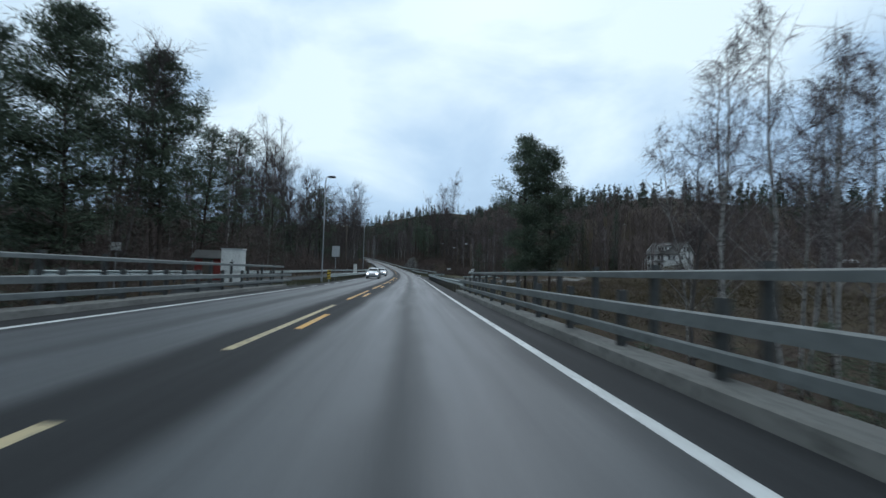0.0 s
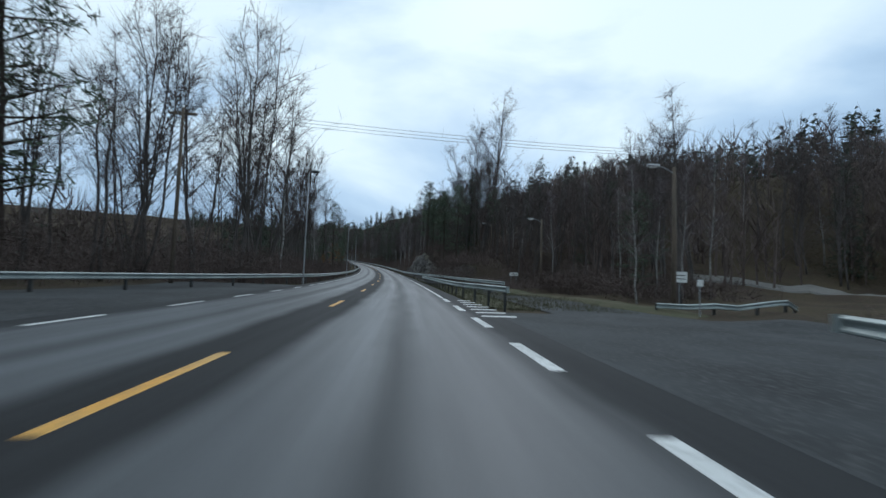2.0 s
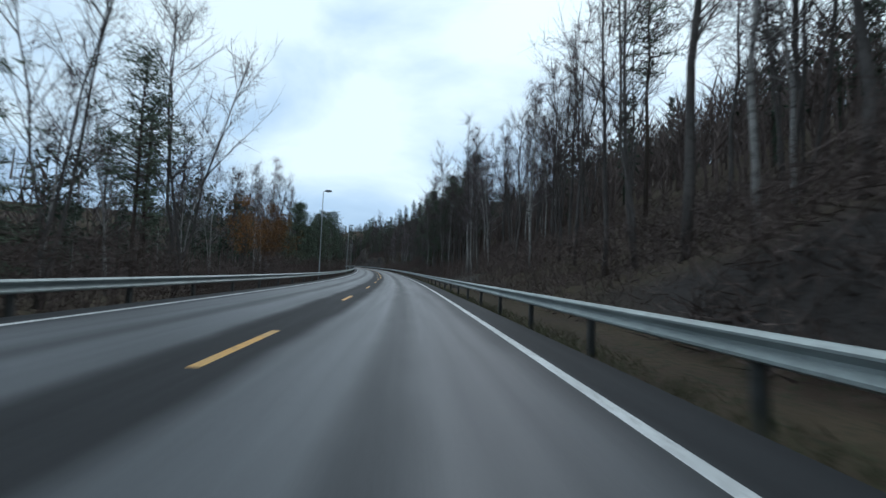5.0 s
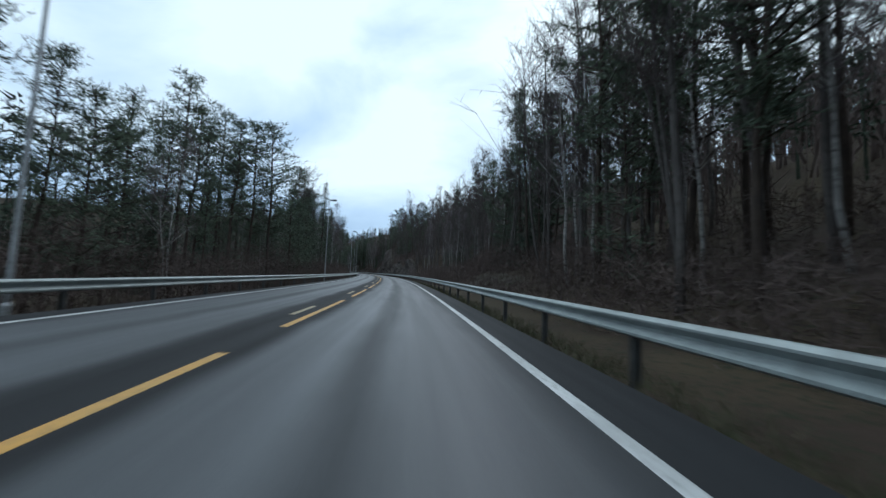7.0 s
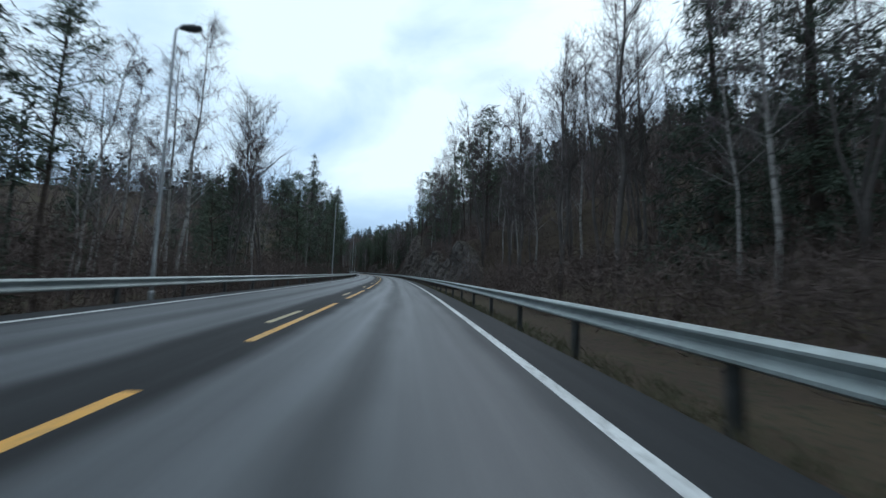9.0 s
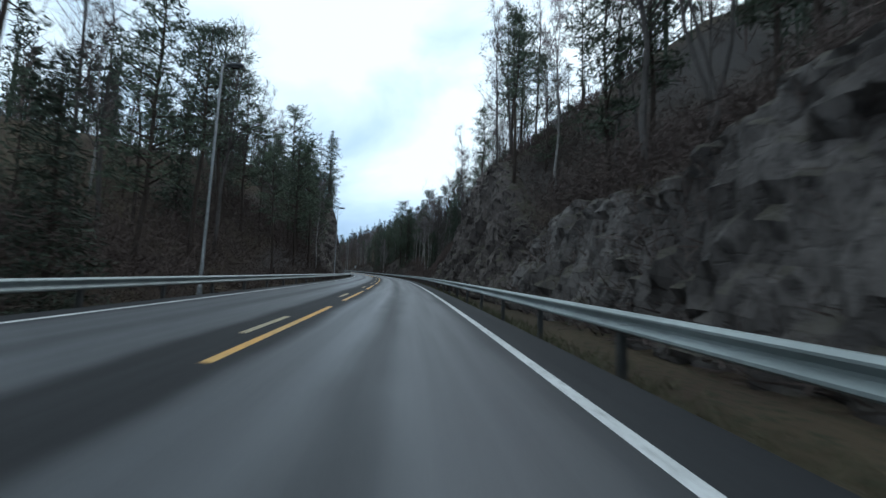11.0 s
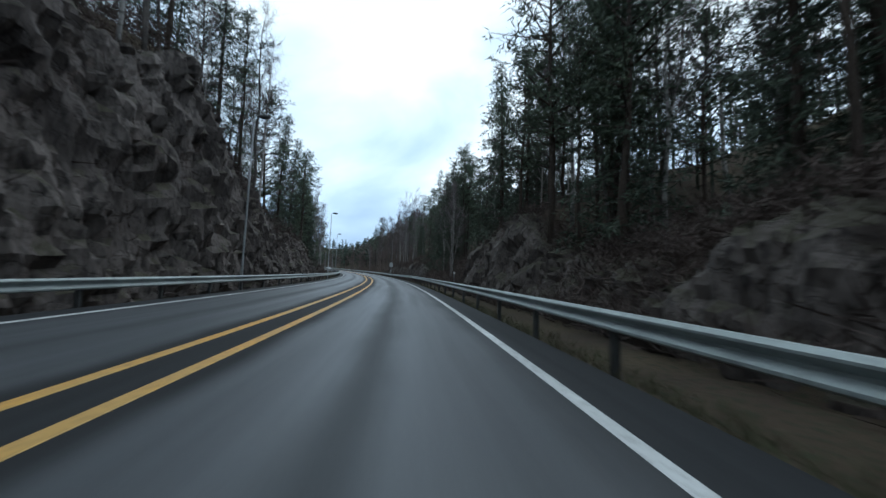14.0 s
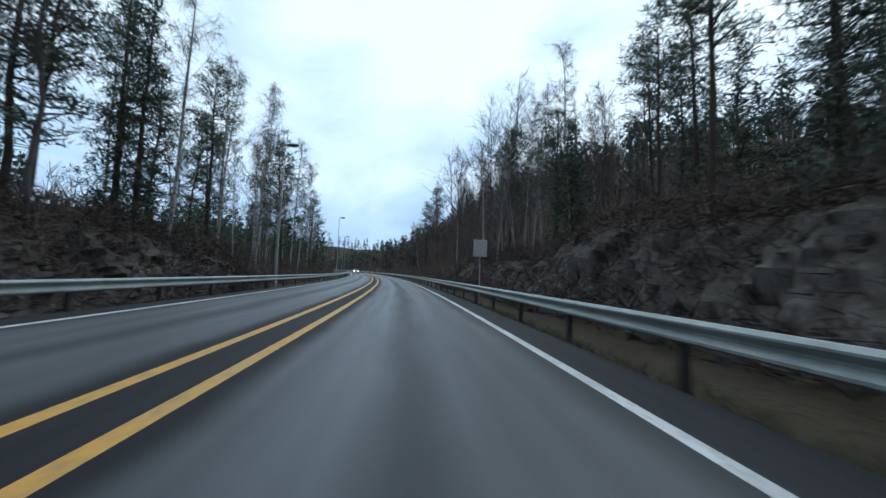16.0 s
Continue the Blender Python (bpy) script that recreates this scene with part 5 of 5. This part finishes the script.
# ---- rock faces ----
def rock_face(seed, side, s0, s1, out, material, label, block=1.6, over=0.8):
    """Broken rock standing out from the bank: blocks of uneven size, each pushed out and tilted on its own."""
    rng = np.random.default_rng(seed)
    tab = RIGHT if side > 0 else LEFT
    s = np.arange(s0, s1, 0.22)
    foot, width, high = (np.interp(s, tab[:, 0], tab[:, i]) for i in (2, 4, 3))
    rows = int(np.clip(high.max() * 4.0 + 12, 20, 60))
    v = np.linspace(0, 1, rows)
    S = np.repeat(s[:, None], rows, 1)
    D = (foot - 0.6)[:, None] + v[None, :] * (width + 0.6 + over)[:, None]
    Z = ground(S, side * D)
    n = int((s1 - s0) * max(2.0, high.max() + 1) / block ** 2) + 6
    seeds = np.column_stack([rng.uniform(s0, s1, n), rng.uniform(-1, high.max() + 2, n)])
    push, tilt_s, tilt_z = rng.uniform(0, 1, n) ** 1.2, rng.normal(size=n) * 0.13, rng.normal(size=n) * 0.13
    warp_s, warp_z = 0.45 * ripple(S, Z, 0.9, 3.0 + seed), 0.45 * ripple(Z, S, 0.8, 5.0 + seed)
    dx, dz = (S[..., None] + warp_s[..., None] + 0.25 * Z[..., None] - seeds[:, 0]) / 0.8, (Z[..., None] + warp_z[..., None] - seeds[:, 1]) / 1.5
    near = np.argmin(dx * dx + dz * dz, -1)
    pick = lambda a: np.take_along_axis(a, near[..., None], -1)[..., 0]
    amount = 0.75 * push[near] * out + tilt_s[near] * pick(dx) + tilt_z[near] * pick(dz)
    m = int(n * 5)
    chip = np.column_stack([rng.uniform(s0, s1, m), rng.uniform(-1, high.max() + 2, m)])
    cx, cz = (S[..., None] + warp_s[..., None] - 0.2 * Z[..., None] - chip[:, 0]), (Z[..., None] + 0.6 * warp_z[..., None] - chip[:, 1]) / 1.4
    sub = np.argmin(cx * cx + cz * cz, -1)
    amount = amount + (rng.uniform(-0.5, 0.5, m)[sub]) * 0.5 * out
    crag = [noise.fractal((a * 0.9, seed * 7.0, b * 0.55), 0.7, 2.1, 6) for a, b in zip(S.ravel().tolist(), Z.ravel().tolist())]
    amount = amount + 0.42 * out * np.reshape(crag, S.shape) + 0.05 * rng.normal(size=S.shape)
    ends = smooth01((S - s0) / 3) * smooth01((s1 - S) / 3)
    rim = smooth01(v / 0.22)[None, :] * smooth01((1 - v) / 0.15)[None, :]
    t = ends * rim
    amount = t * (0.15 + np.clip(amount, -0.1, out * 1.1)) - (1 - t) * 0.5
    pts = at(S, side * (D - amount * 0.85), Z + amount * 0.18 - 0.25 * (1 - t)).reshape(-1, 3)
    face = thing("rock_face", label, "rock", group="rock faces beside the road")
    idx = np.arange(len(s) * rows).reshape(len(s), rows)
    quads = np.stack([idx[:-1, :-1], idx[1:, :-1], idx[1:, 1:], idx[:-1, 1:]], -1).reshape(-1, 4)
    owner = near[:-1, :-1].ravel()
    for k in np.unique(owner):
        q = quads[owner == k]
        used, local = np.unique(q, return_inverse=True)
        block_ob = part("rock_block", Shape().add(pts[used], local.reshape(-1, 4).tolist()), material, face, smooth=True)
        block_ob.data.set_sharp_from_angle(angle=radians(26))


rock_face(1, 1, 150, 200, 1.0, PALE_ROCK, "grey rock face with upright clefts under pines", 1.5)
rock_face(13, 1, 137, 152, 0.7, ROCK, "low dark rocks among bare bushes", 1.0)
rock_face(3, 1, 237, 258, 1.1, PALE_ROCK, "pale grey rock outcrop at the roadside", 1.1, 1.5)
rock_face(4, 1, 304, 324, 0.7, ROCK, "low rounded rock outcrop in withered grass", 1.3)
rock_face(5, 1, 399, 454, 0.9, LEDGE_ROCK, "grey rock face among pines")
rock_face(6, 1, 450, 501, 1.15, ROCK, "high dark rock cutting with deep clefts", 1.7)
rock_face(7, 1, 538, 586, 1.0, ROCK, "broken brown rock ledges below the forest", 1.2, 1.4)
rock_face(8, 1, 618, 678, 0.9, LEDGE_ROCK, "grey layered rock outcrop below pines", 1.0, 1.6)
rock_face(12, 1, 592, 612, 0.6, ROCK, "low rocks in brown undergrowth", 0.9)
rock_face(9, -1, 494, 530, 1.0, ROCK, "mossy rubble slope of dark rock", 1.4)
rock_face(10, -1, 524, 580, 1.3, ROCK, "high dark rock cliff beside the road", 1.7)
rock_face(11, -1, 577, 656, 1.1, ROCK, "low broken rock face below conifers", 1.4)


# ---- the house on the hillside ----
def window(parent, x, y, z, w, h, bars=1, face=-1):
    """A casement in a wall that faces local -y (or +x when face is 1)."""
    if face == -1:
        bx = lambda a0, a1, d0, d1, z0, z1: Shape().box(x + a0, x + a1, y - d1, y - d0, z + z0, z + z1)
    else:
        bx = lambda a0, a1, d0, d1, z0, z1: Shape().box(x + d0, x + d1, y + a0, y + a1, z + z0, z + z1)
    win = part("window", bx(-w / 2, w / 2, 0.01, 0.03, 0, h), GLASS, parent, "dark window pane")
    fr = Shape()
    for a0, a1, z0, z1 in ((-w / 2 - .08, -w / 2, -.08, h + .08), (w / 2, w / 2 + .08, -.08, h + .08), (-w / 2, w / 2, -.08, 0), (-w / 2, w / 2, h, h + .08), (-.025, .025, 0, h)):
        q = bx(a0, a1, 0.0, 0.06, z0, z1)
        fr.add(np.concatenate(q.v), q.f)
    part("window_frame", fr, WHITE_WALL, win, "white window frame")


def house(m):
    h = thing("house", "white wooden two-storey house with a dark tiled roof", "house", m)
    W, Dp = 14.5, 8.0
    part("foundation", Shape().box(0, W, 0, Dp, -1.5, 2.35), WHITE_WALL, h, "white rendered basement storey")
    part("wall", Shape().box(-.05, W + .05, -.05, Dp + .05, 2.35, 5.3), WHITE_WALL, h, "white boarded wall")
    boards = Shape()
    for z in np.arange(2.45, 5.25, 0.18):
        boards.box(-.07, W + .07, -.075, -.05, z, z + .16)
    part("cladding", boards, WHITE_WALL, h, "white horizontal boards")
    for x0 in (-.05, W - .13):
        part("gable", Shape().sweep([[(x0 + d, -.05, 5.3), (x0 + d, Dp / 2, 8.55), (x0 + d, Dp + .05, 5.3)] for d in (0, .18)], closed=True, caps=True), WHITE_WALL, h, "white boarded gable")
    for sgn in (0, 1):
        y = (lambda v: v) if sgn == 0 else (lambda v: Dp - v)
        rings = [[(x, y(-.7), 4.85), (x, y(Dp / 2), 8.75), (x, y(Dp / 2), 8.57), (x, y(-.7), 4.67)] for x in (-.6, W + .6)]
        part("roof", Shape().sweep(rings, closed=True, caps=True), ROOF_TILE, h, "dark tiled roof slope")
    for x in (-.62, W + .56):
        part("barge_board", Shape().sweep([[(x + d, -.72, 4.62), (x + d, Dp / 2, 8.55), (x + d, Dp + .72, 4.62), (x + d, Dp + .72, 4.86), (x + d, Dp / 2, 8.79), (x + d, -.72, 4.86)] for d in (0, .06)], closed=True, caps=True), WHITE_WALL, h)
    part("dormer", Shape().box(4.2, 9.6, .9, 4.0, 5.3, 7.45), WHITE_WALL, h, "white wide dormer")
    part("dormer_roof", Shape().sweep([[(3.9, .45, 7.42), (9.9, .45, 7.42), (9.9, .45, 7.58), (3.9, .45, 7.58)], [(3.9, 4.1, 8.3), (9.9, 4.1, 8.3), (9.9, 4.1, 8.46), (3.9, 4.1, 8.46)]], closed=True, caps=True), ROOF_TILE, h)
    for x in (5.4, 6.9, 8.4):
        window(h, x, .9, 6.35, .9, .8)
    for x in (1.5, 3.2, 6.1, 7.7, 10.8, 12.8):
        window(h, x, -.075, 3.1, .9, 1.35)
    for x in (1.4, 3.2, 7.6):
        window(h, x, 0, .75, .8, .95)
    for y, z in ((2.0, 3.1), (5.6, 3.1), (3.3, 6.1), (4.7, 6.1)):
        window(h, W + .05, y, z, .9, 1.2, face=1)
    chim = part("chimney", Shape().box(9.3, 9.9, 3.7, 4.3, 8.2, 9.7, .03), CONCRETE, h, "rendered chimney")
    part("cap", Shape().box(9.22, 9.98, 3.62, 4.38, 9.7, 9.8), ROOF_TILE, chim)
    balc = part("balcony", Shape().box(-1.9, -.05, -.4, 4.0, 2.3, 2.5), WHITE_WALL, h, "white balcony")
    part("balustrade", Shape().box(-1.9, -1.82, -.4, 4.0, 2.5, 3.45).box(-1.82, -.05, -.4, -.32, 2.5, 3.45), WHITE_WALL, balc, "white board balustrade")
    for x, y in ((-1.8, -.3), (-1.2, -.3), (-.5, -.3), (-1.8, 3.8)):
        part("balcony_post", Shape().box(x - .07, x + .07, y - .07, y + .07, -1.2, 2.3), WHITE_WALL, balc)
    porch = part("porch_roof", Shape().sweep([[(4.6, -1.7, 2.35), (8.8, -1.7, 2.35), (8.8, -1.7, 2.5), (4.6, -1.7, 2.5)], [(4.6, -.06, 2.8), (8.8, -.06, 2.8), (8.8, -.06, 2.95), (4.6, -.06, 2.95)]], closed=True, caps=True), ROOF_TILE, h, "dark sloping porch roof")
    for x in (4.8, 8.6):
        part("porch_post", Shape().box(x - .07, x + .07, -1.65, -1.51, -1.0, 2.36), WHITE_WALL, porch)
    door = part("door", Shape().box(5.6, 6.6, -.05, 0.01, .05, 2.15), WOOD, h, "dark front door")
    part("handle", Shape().box(6.45, 6.5, -.12, -.05, 1.0, 1.1, .01), DARK_METAL, door)


house(stand(105, 65.5, float(ground(103, 66)) + 1.3, -74) @ Matrix.Diagonal((0.64, 0.68, 0.8, 1)))


def small_shed(m, size, label, wall, roof, name="shed"):
    w, d, z = size
    sh = thing(name, label, "shed", m)
    part("wall", Shape().box(0, w, 0, d, -.3, z), wall, sh)
    for y0, y1 in ((-.25, d / 2), (d + .25, d / 2)):
        part("roof", Shape().sweep([[(x, y0, z - .12), (x, y1, z + .5), (x, y1, z + .42), (x, y0, z - .2)] for x in (-.25, w + .25)], closed=True, caps=True), roof, sh)
    part("gable", Shape().sweep([[(x, 0, z), (x, d / 2, z + .42), (x, d, z)] for x in (0.01, w - .01)], closed=True, caps=True), wall, sh)
    part("door", Shape().box(w * .3, w * .3 + .8, -.04, 0, 0, min(1.8, z - .1)), WOOD, sh)


small_shed(stand(78, 86, float(ground(78, 86)) - .1, -40), (4.5, 3.5, 2.0), "small weathered grey wooden outbuilding near the wood", WOOD, SIGN_BACK, "outbuilding")
small_shed(stand(34.8, -14.7, float(ground(35, -13)), 5), (1.9, 1.6, 1.95), "small red wooden shed beside the side road", RED_BOARD, ROOF_TILE)


def roadside_cabinet(s, l, w, d, z0, z1, label, legs):
    m = stand(s, l, float(ground(s, l)))
    c = thing("utility_cabinet", label, "cabinet", m)
    part("body", Shape().box(-w / 2, w / 2, -d / 2, d / 2, z0, z1, .02), SIGN_WHITE, c)
    part("lid", Shape().box(-w / 2 - .06, w / 2 + .06, -d / 2 - .06, d / 2 + .06, z1, z1 + .09, .03), SIGN_BACK, c, "grey metal lid")
    k = 2 if w > 1 else 1
    for i in range(k):
        x0 = -w / 2 + .04 + i * (w - .08) / k
        door = part("door", Shape().box(x0 + .01, x0 + (w - .08) / k - .01, -d / 2 - .025, -d / 2, z0 + .06, z1 - .06, .008), SIGN_WHITE, c)
        part("handle", Shape().box(x0 + .06, x0 + .09, -d / 2 - .05, -d / 2 - .025, (z0 + z1) / 2 - .08, (z0 + z1) / 2 + .08), DARK_METAL, door)
    for i in range(legs):
        x = -w / 2 + w * (i + .5) / max(1, legs)
        part("plinth", Shape().box(x - w * .2, x + w * .2, -d / 2 + .05, d / 2 - .05, -.4, z0), SIGN_WHITE if legs > 1 else CONCRETE, c)


roadside_cabinet(33.4, -11.2, 1.5, .8, .9, 2.5, "large pale metal utility cabinet with double doors", 2)
roadside_cabinet(75.5, -7.2, .55, .4, .25, 2.05, "narrow white metal utility cabinet behind the guardrail", 1)


def road_sign(s, l, w, z0, z1, label, face=SIGN_BACK, posts=1, yaw=0.0, bars=0, thick=.03):
    g = float(ground(s, l))
    sg = thing("road_sign", label, "road sign", stand(s, l, g, yaw))
    for i in range(posts):
        x = 0 if posts == 1 else (i - .5) * w * .6
        part("post", Shape().tube([(x, .05, -.5), (x, .05, z1 - g - .1)], [.035, .035], 8), POLE_STEEL, sg)
    panel = part("panel", Shape().box(-w / 2, w / 2, -thick / 2, thick / 2, z0 - g, z1 - g), face, sg)
    part("rim", Shape().box(-w / 2 - .02, w / 2 + .02, thick / 2, thick / 2 + .02, z0 - g - .02, z1 - g + .02), SIGN_BACK, panel)
    for z in np.linspace(z0 + .2, z1 - .2, 2):
        part("clamp", Shape().box(-w / 2 + .04, w / 2 - .04, thick / 2 + .02, thick / 2 + .05, z - g - .02, z - g + .02), POLE_STEEL, panel)
    for i in range(bars):
        z = z1 - g - (i + 1) * (z1 - z0) / (bars + 1)
        part("lettering", Shape().box(-w * .36, w * .36, -thick / 2 - .004, -thick / 2 - .001, z - .025, z + .025), BLACK, panel, "dark bar of lettering")


road_sign(48.4, -6.2, .8, 2.55, 3.7, "rectangular road sign on a steel post, grey back showing")
road_sign(642.4, 6.6, .75, 2.25, 3.2, "rectangular grey road sign on a post behind the guardrail", posts=1)
road_sign(129.9, 16.8, 1.1, 1.1, 1.5, "low white name board on a short post", SIGN_WHITE, 2, 0, 1)
road_sign(101.1, 18.1, .85, 1.15, 1.75, "small white notice board beside a wooden pole", SIGN_WHITE, 1, 0, 2, .12)
road_sign(28.5, -16.5, .55, 1.9, 2.4, "small white sign in front of the wood", SIGN_WHITE)
road_sign(98.0, 17.0, .3, 1.0, 1.3, "small white marker board by the drive", SIGN_WHITE)
road_sign(586.8, 9.0, .15, 1.2, 1.42, "small white marker board below the rocks", SIGN_WHITE)
mark = thing("hazard_marker", "yellow and black hazard marker at the guardrail's end", "road sign", stand(39.3, -5.15, -.1))
part("post", Shape().tube([(0, .04, -.4), (0, .04, 1.0)], [.03, .03], 8), POLE_STEEL, mark)
pan = part("panel", Shape().box(-.16, .16, -.015, .015, .35, 1.15), SIGN_YELLOW, mark, "yellow panel")
for k in range(3):
    z = .42 + k * .25
    part("stripe", Shape().sweep([[(-.16, y, z), (.16, y, z + .1), (.16, y, z + .2), (-.16, y, z + .1)] for y in (-.019, -.0155)], closed=True, caps=True), BLACK, pan)


# ---- wooden poles, lamps and cables ----
def wooden_pole(s, l, h, lamp):
    g = float(ground(s, l))
    p = thing("wooden_lamp_pole" if lamp else "utility_pole", "dark wooden pole with a lamp on a bracket" if lamp else "dark wooden utility pole carrying cables", "pole", stand(s, l, g), group="wooden poles")
    part("pole", Shape().tube([(0, 0, -.6), (.02, 0, h * .5), (0, 0, h)], [.14, .12, .095], 9), WOOD, p, smooth=True)
    if lamp:
        part("bracket", Shape().tube([(-.08, 0, h - .35), (-.5, 0, h - .1), (-1.0, 0, h)], [.03, .028, .026], 7), POLE_STEEL, p)
        head = part("lamp_head", Shape().sweep([[(x, -w, h), (x, -w * .6, h + .10), (x, w * .6, h + .10), (x, w, h), (x, w * .5, h - .05), (x, -w * .5, h - .05)] for x, w in ((-.9, .06), (-1.1, .15), (-1.45, .16), (-1.65, .08))], closed=True, caps=True), SIGN_BACK, p, "pale lamp housing")
        part("lens", Shape().box(-1.5, -1.1, -.1, .1, h - .1, h - .05, .02), SIGN_WHITE, head)
    else:
        part("crossarm", Shape().box(-.9, .9, -.06, .06, h - .5, h - .36), WOOD, p)
        for x in (-.75, 0, .75):
            part("insulator", Shape().tube([(x, 0, h - .36 if x else h), (x, 0, (h - .36 if x else h) + .09), (x, 0, (h - .36 if x else h) + .16)], [.04, .06, .03], 8), SIGN_WHITE, p)


wooden_pole(100.9, 17.6, 8.3, True)
wooden_pole(125.4, 18.6, 8.0, True)
wooden_pole(152, 19.5, 7.6 - 2, True)
wooden_pole(107.5, -12.6, 11.7, False)
wooden_pole(116, 66, 14.5, False)
for x in (-.75, 0, .75):
    a, b = at(107.5 + x, -12.6, 11.5), at(116 + x, 66, float(ground(116, 66)) + 14.4)
    u = np.linspace(0, 1, 24)[:, None]
    pts = a + (b - a) * u
    pts[:, 2] -= (4 * u * (1 - u))[:, 0] * 1.6
    solo("cable", Shape().tube(pts, 0.014, 4), BLACK, "thin black overhead cable crossing the road", "cable", group="overhead cables")


# ---- oncoming cars, standing in the other lane ----
def car(m, label, paint, lamps):
    c = thing("car", label, "car", m, group="cars")
    # stations along the car (y, half width, sill height, belt height, half roof width, roof height)
    st = [(-2.05, .62, .34, .58, .60, .60), (-1.98, .78, .24, .70, .72, .72), (-1.6, .85, .20, .80, .76, .82), (-.95, .86, .19, .88, .74, .92), (-.15, .86, .19, .92, .60, 1.36),
          (.25, .86, .19, .93, .58, 1.43), (1.0, .86, .19, .94, .58, 1.44), (1.7, .85, .22, .95, .56, 1.38), (2.0, .80, .30, .92, .55, 1.05), (2.08, .70, .36, .80, .5, .82)]
    rings = []
    for y, w, z0, zb, wr, zr in st:
        rings.append([(-w * .9, y, z0), (-w, y, z0 + .18), (-w, y, zb - .08), (-w * .97, y, zb), (-wr, y, zr - .03), (-wr * .8, y, zr), (wr * .8, y, zr), (wr, y, zr - .03), (w * .97, y, zb), (w, y, zb - .08), (w, y, z0 + .18), (w * .9, y, z0)])
    part("body", Shape().sweep(rings, closed=True, caps=True), paint, c, smooth=False)
    part("windscreen", Shape().sweep([[(-.70, -.93, .93), (-.55, -.21, 1.33)], [(.70, -.93, .93), (.55, -.21, 1.33)]]), CAR_GLASS, c, "dark windscreen")
    for sd in (-1, 1):
        for y0, y1, t0, t1 in ((-.62, .42, -.1, .40), (.50, 1.25, .52, 1.2), (1.33, 1.72, 1.28, 1.55)):
            part("side_window", Shape().sweep([[(sd * .845, y0, .955), (sd * .63, t0, 1.33)], [(sd * .845, y1, .965), (sd * .63, t1, 1.35)]]), CAR_GLASS, c, "dark side window")
        part("headlight", Shape().sweep([[(sd * .48, -2.045, .60), (sd * .48, -2.03, .70)], [(sd * .70, -2.02, .60), (sd * .70, -2.0, .71)], [(sd * .79, -1.93, .62), (sd * .79, -1.92, .72)]]), lamps, c, "lit headlight")
        mir = part("mirror", Shape().box(sd * .93 - .10, sd * .93 + .10, -.72, -.58, .93, 1.08, .03), paint, c)
        part("mirror_arm", Shape().box(min(sd * .80, sd * .86), max(sd * .80, sd * .86), -.68, -.62, .95, 1.0), PLASTIC, mir)
        part("roof_rail", Shape().tube([(sd * .5, -.05, 1.41), (sd * .5, .3, 1.49), (sd * .5, 1.3, 1.49), (sd * .5, 1.6, 1.42)], .018, 6), PLASTIC, c)
    part("grille", Shape().box(-.42, .42, -2.075, -2.03, .58, .69, .01), PLASTIC, c, "dark grille")
    part("bumper", Shape().sweep([[(x, y - .06, .30), (x, y - .09, .42), (x, y - .06, .55), (x, y + .1, .55), (x, y + .1, .30)] for x, y in ((-.84, -1.75), (-.78, -1.97), (-.5, -2.06), (.5, -2.06), (.78, -1.97), (.84, -1.75))], closed=True, caps=True), paint, c)
    part("air_intake", Shape().box(-.55, .55, -2.17, -2.14, .36, .46, .01), PLASTIC, c)
    part("number_plate", Shape().box(-.26, .26, -2.18, -2.16, .47, .56), SIGN_WHITE, c, "blank white plate")
    a = np.linspace(0, 2 * math.pi, 21)[:-1]
    for x in (-.76, .76):
        for y in (-1.35, 1.32):
            sgn = 1 if x > 0 else -1
            wheel = part("wheel", Shape().sweep([[(x + o, y + r * math.cos(t), .31 + r * math.sin(t)) for t in a] for o, r in ((-.10, .24), (-.11, .29), (-.07, .31), (.07, .31), (.11, .29), (.10, .24))], closed=True, caps=True), RUBBER, c, "black tyre")
            part("rim", Shape().sweep([[(x + sgn * o, y + r * math.cos(t), .31 + r * math.sin(t)) for t in a] for o, r in ((.105, .235), (.12, .20), (.09, .17), (.10, .04))], closed=True, caps=True), ALLOY, wheel, "silver wheel rim")
    return c


car(stand(58.6, -2.75, .012), "silver estate car with lit headlights in the oncoming lane", CAR_PAINT, HEADLIGHT)
car(stand(77.5, -2.7, .012), "silver family car with lit headlights following another", CAR_PAINT, HEADLIGHT)
car(stand(752, -2.2, .012), "distant pale car with lit headlights", CAR_PAINT, HEADLIGHT)
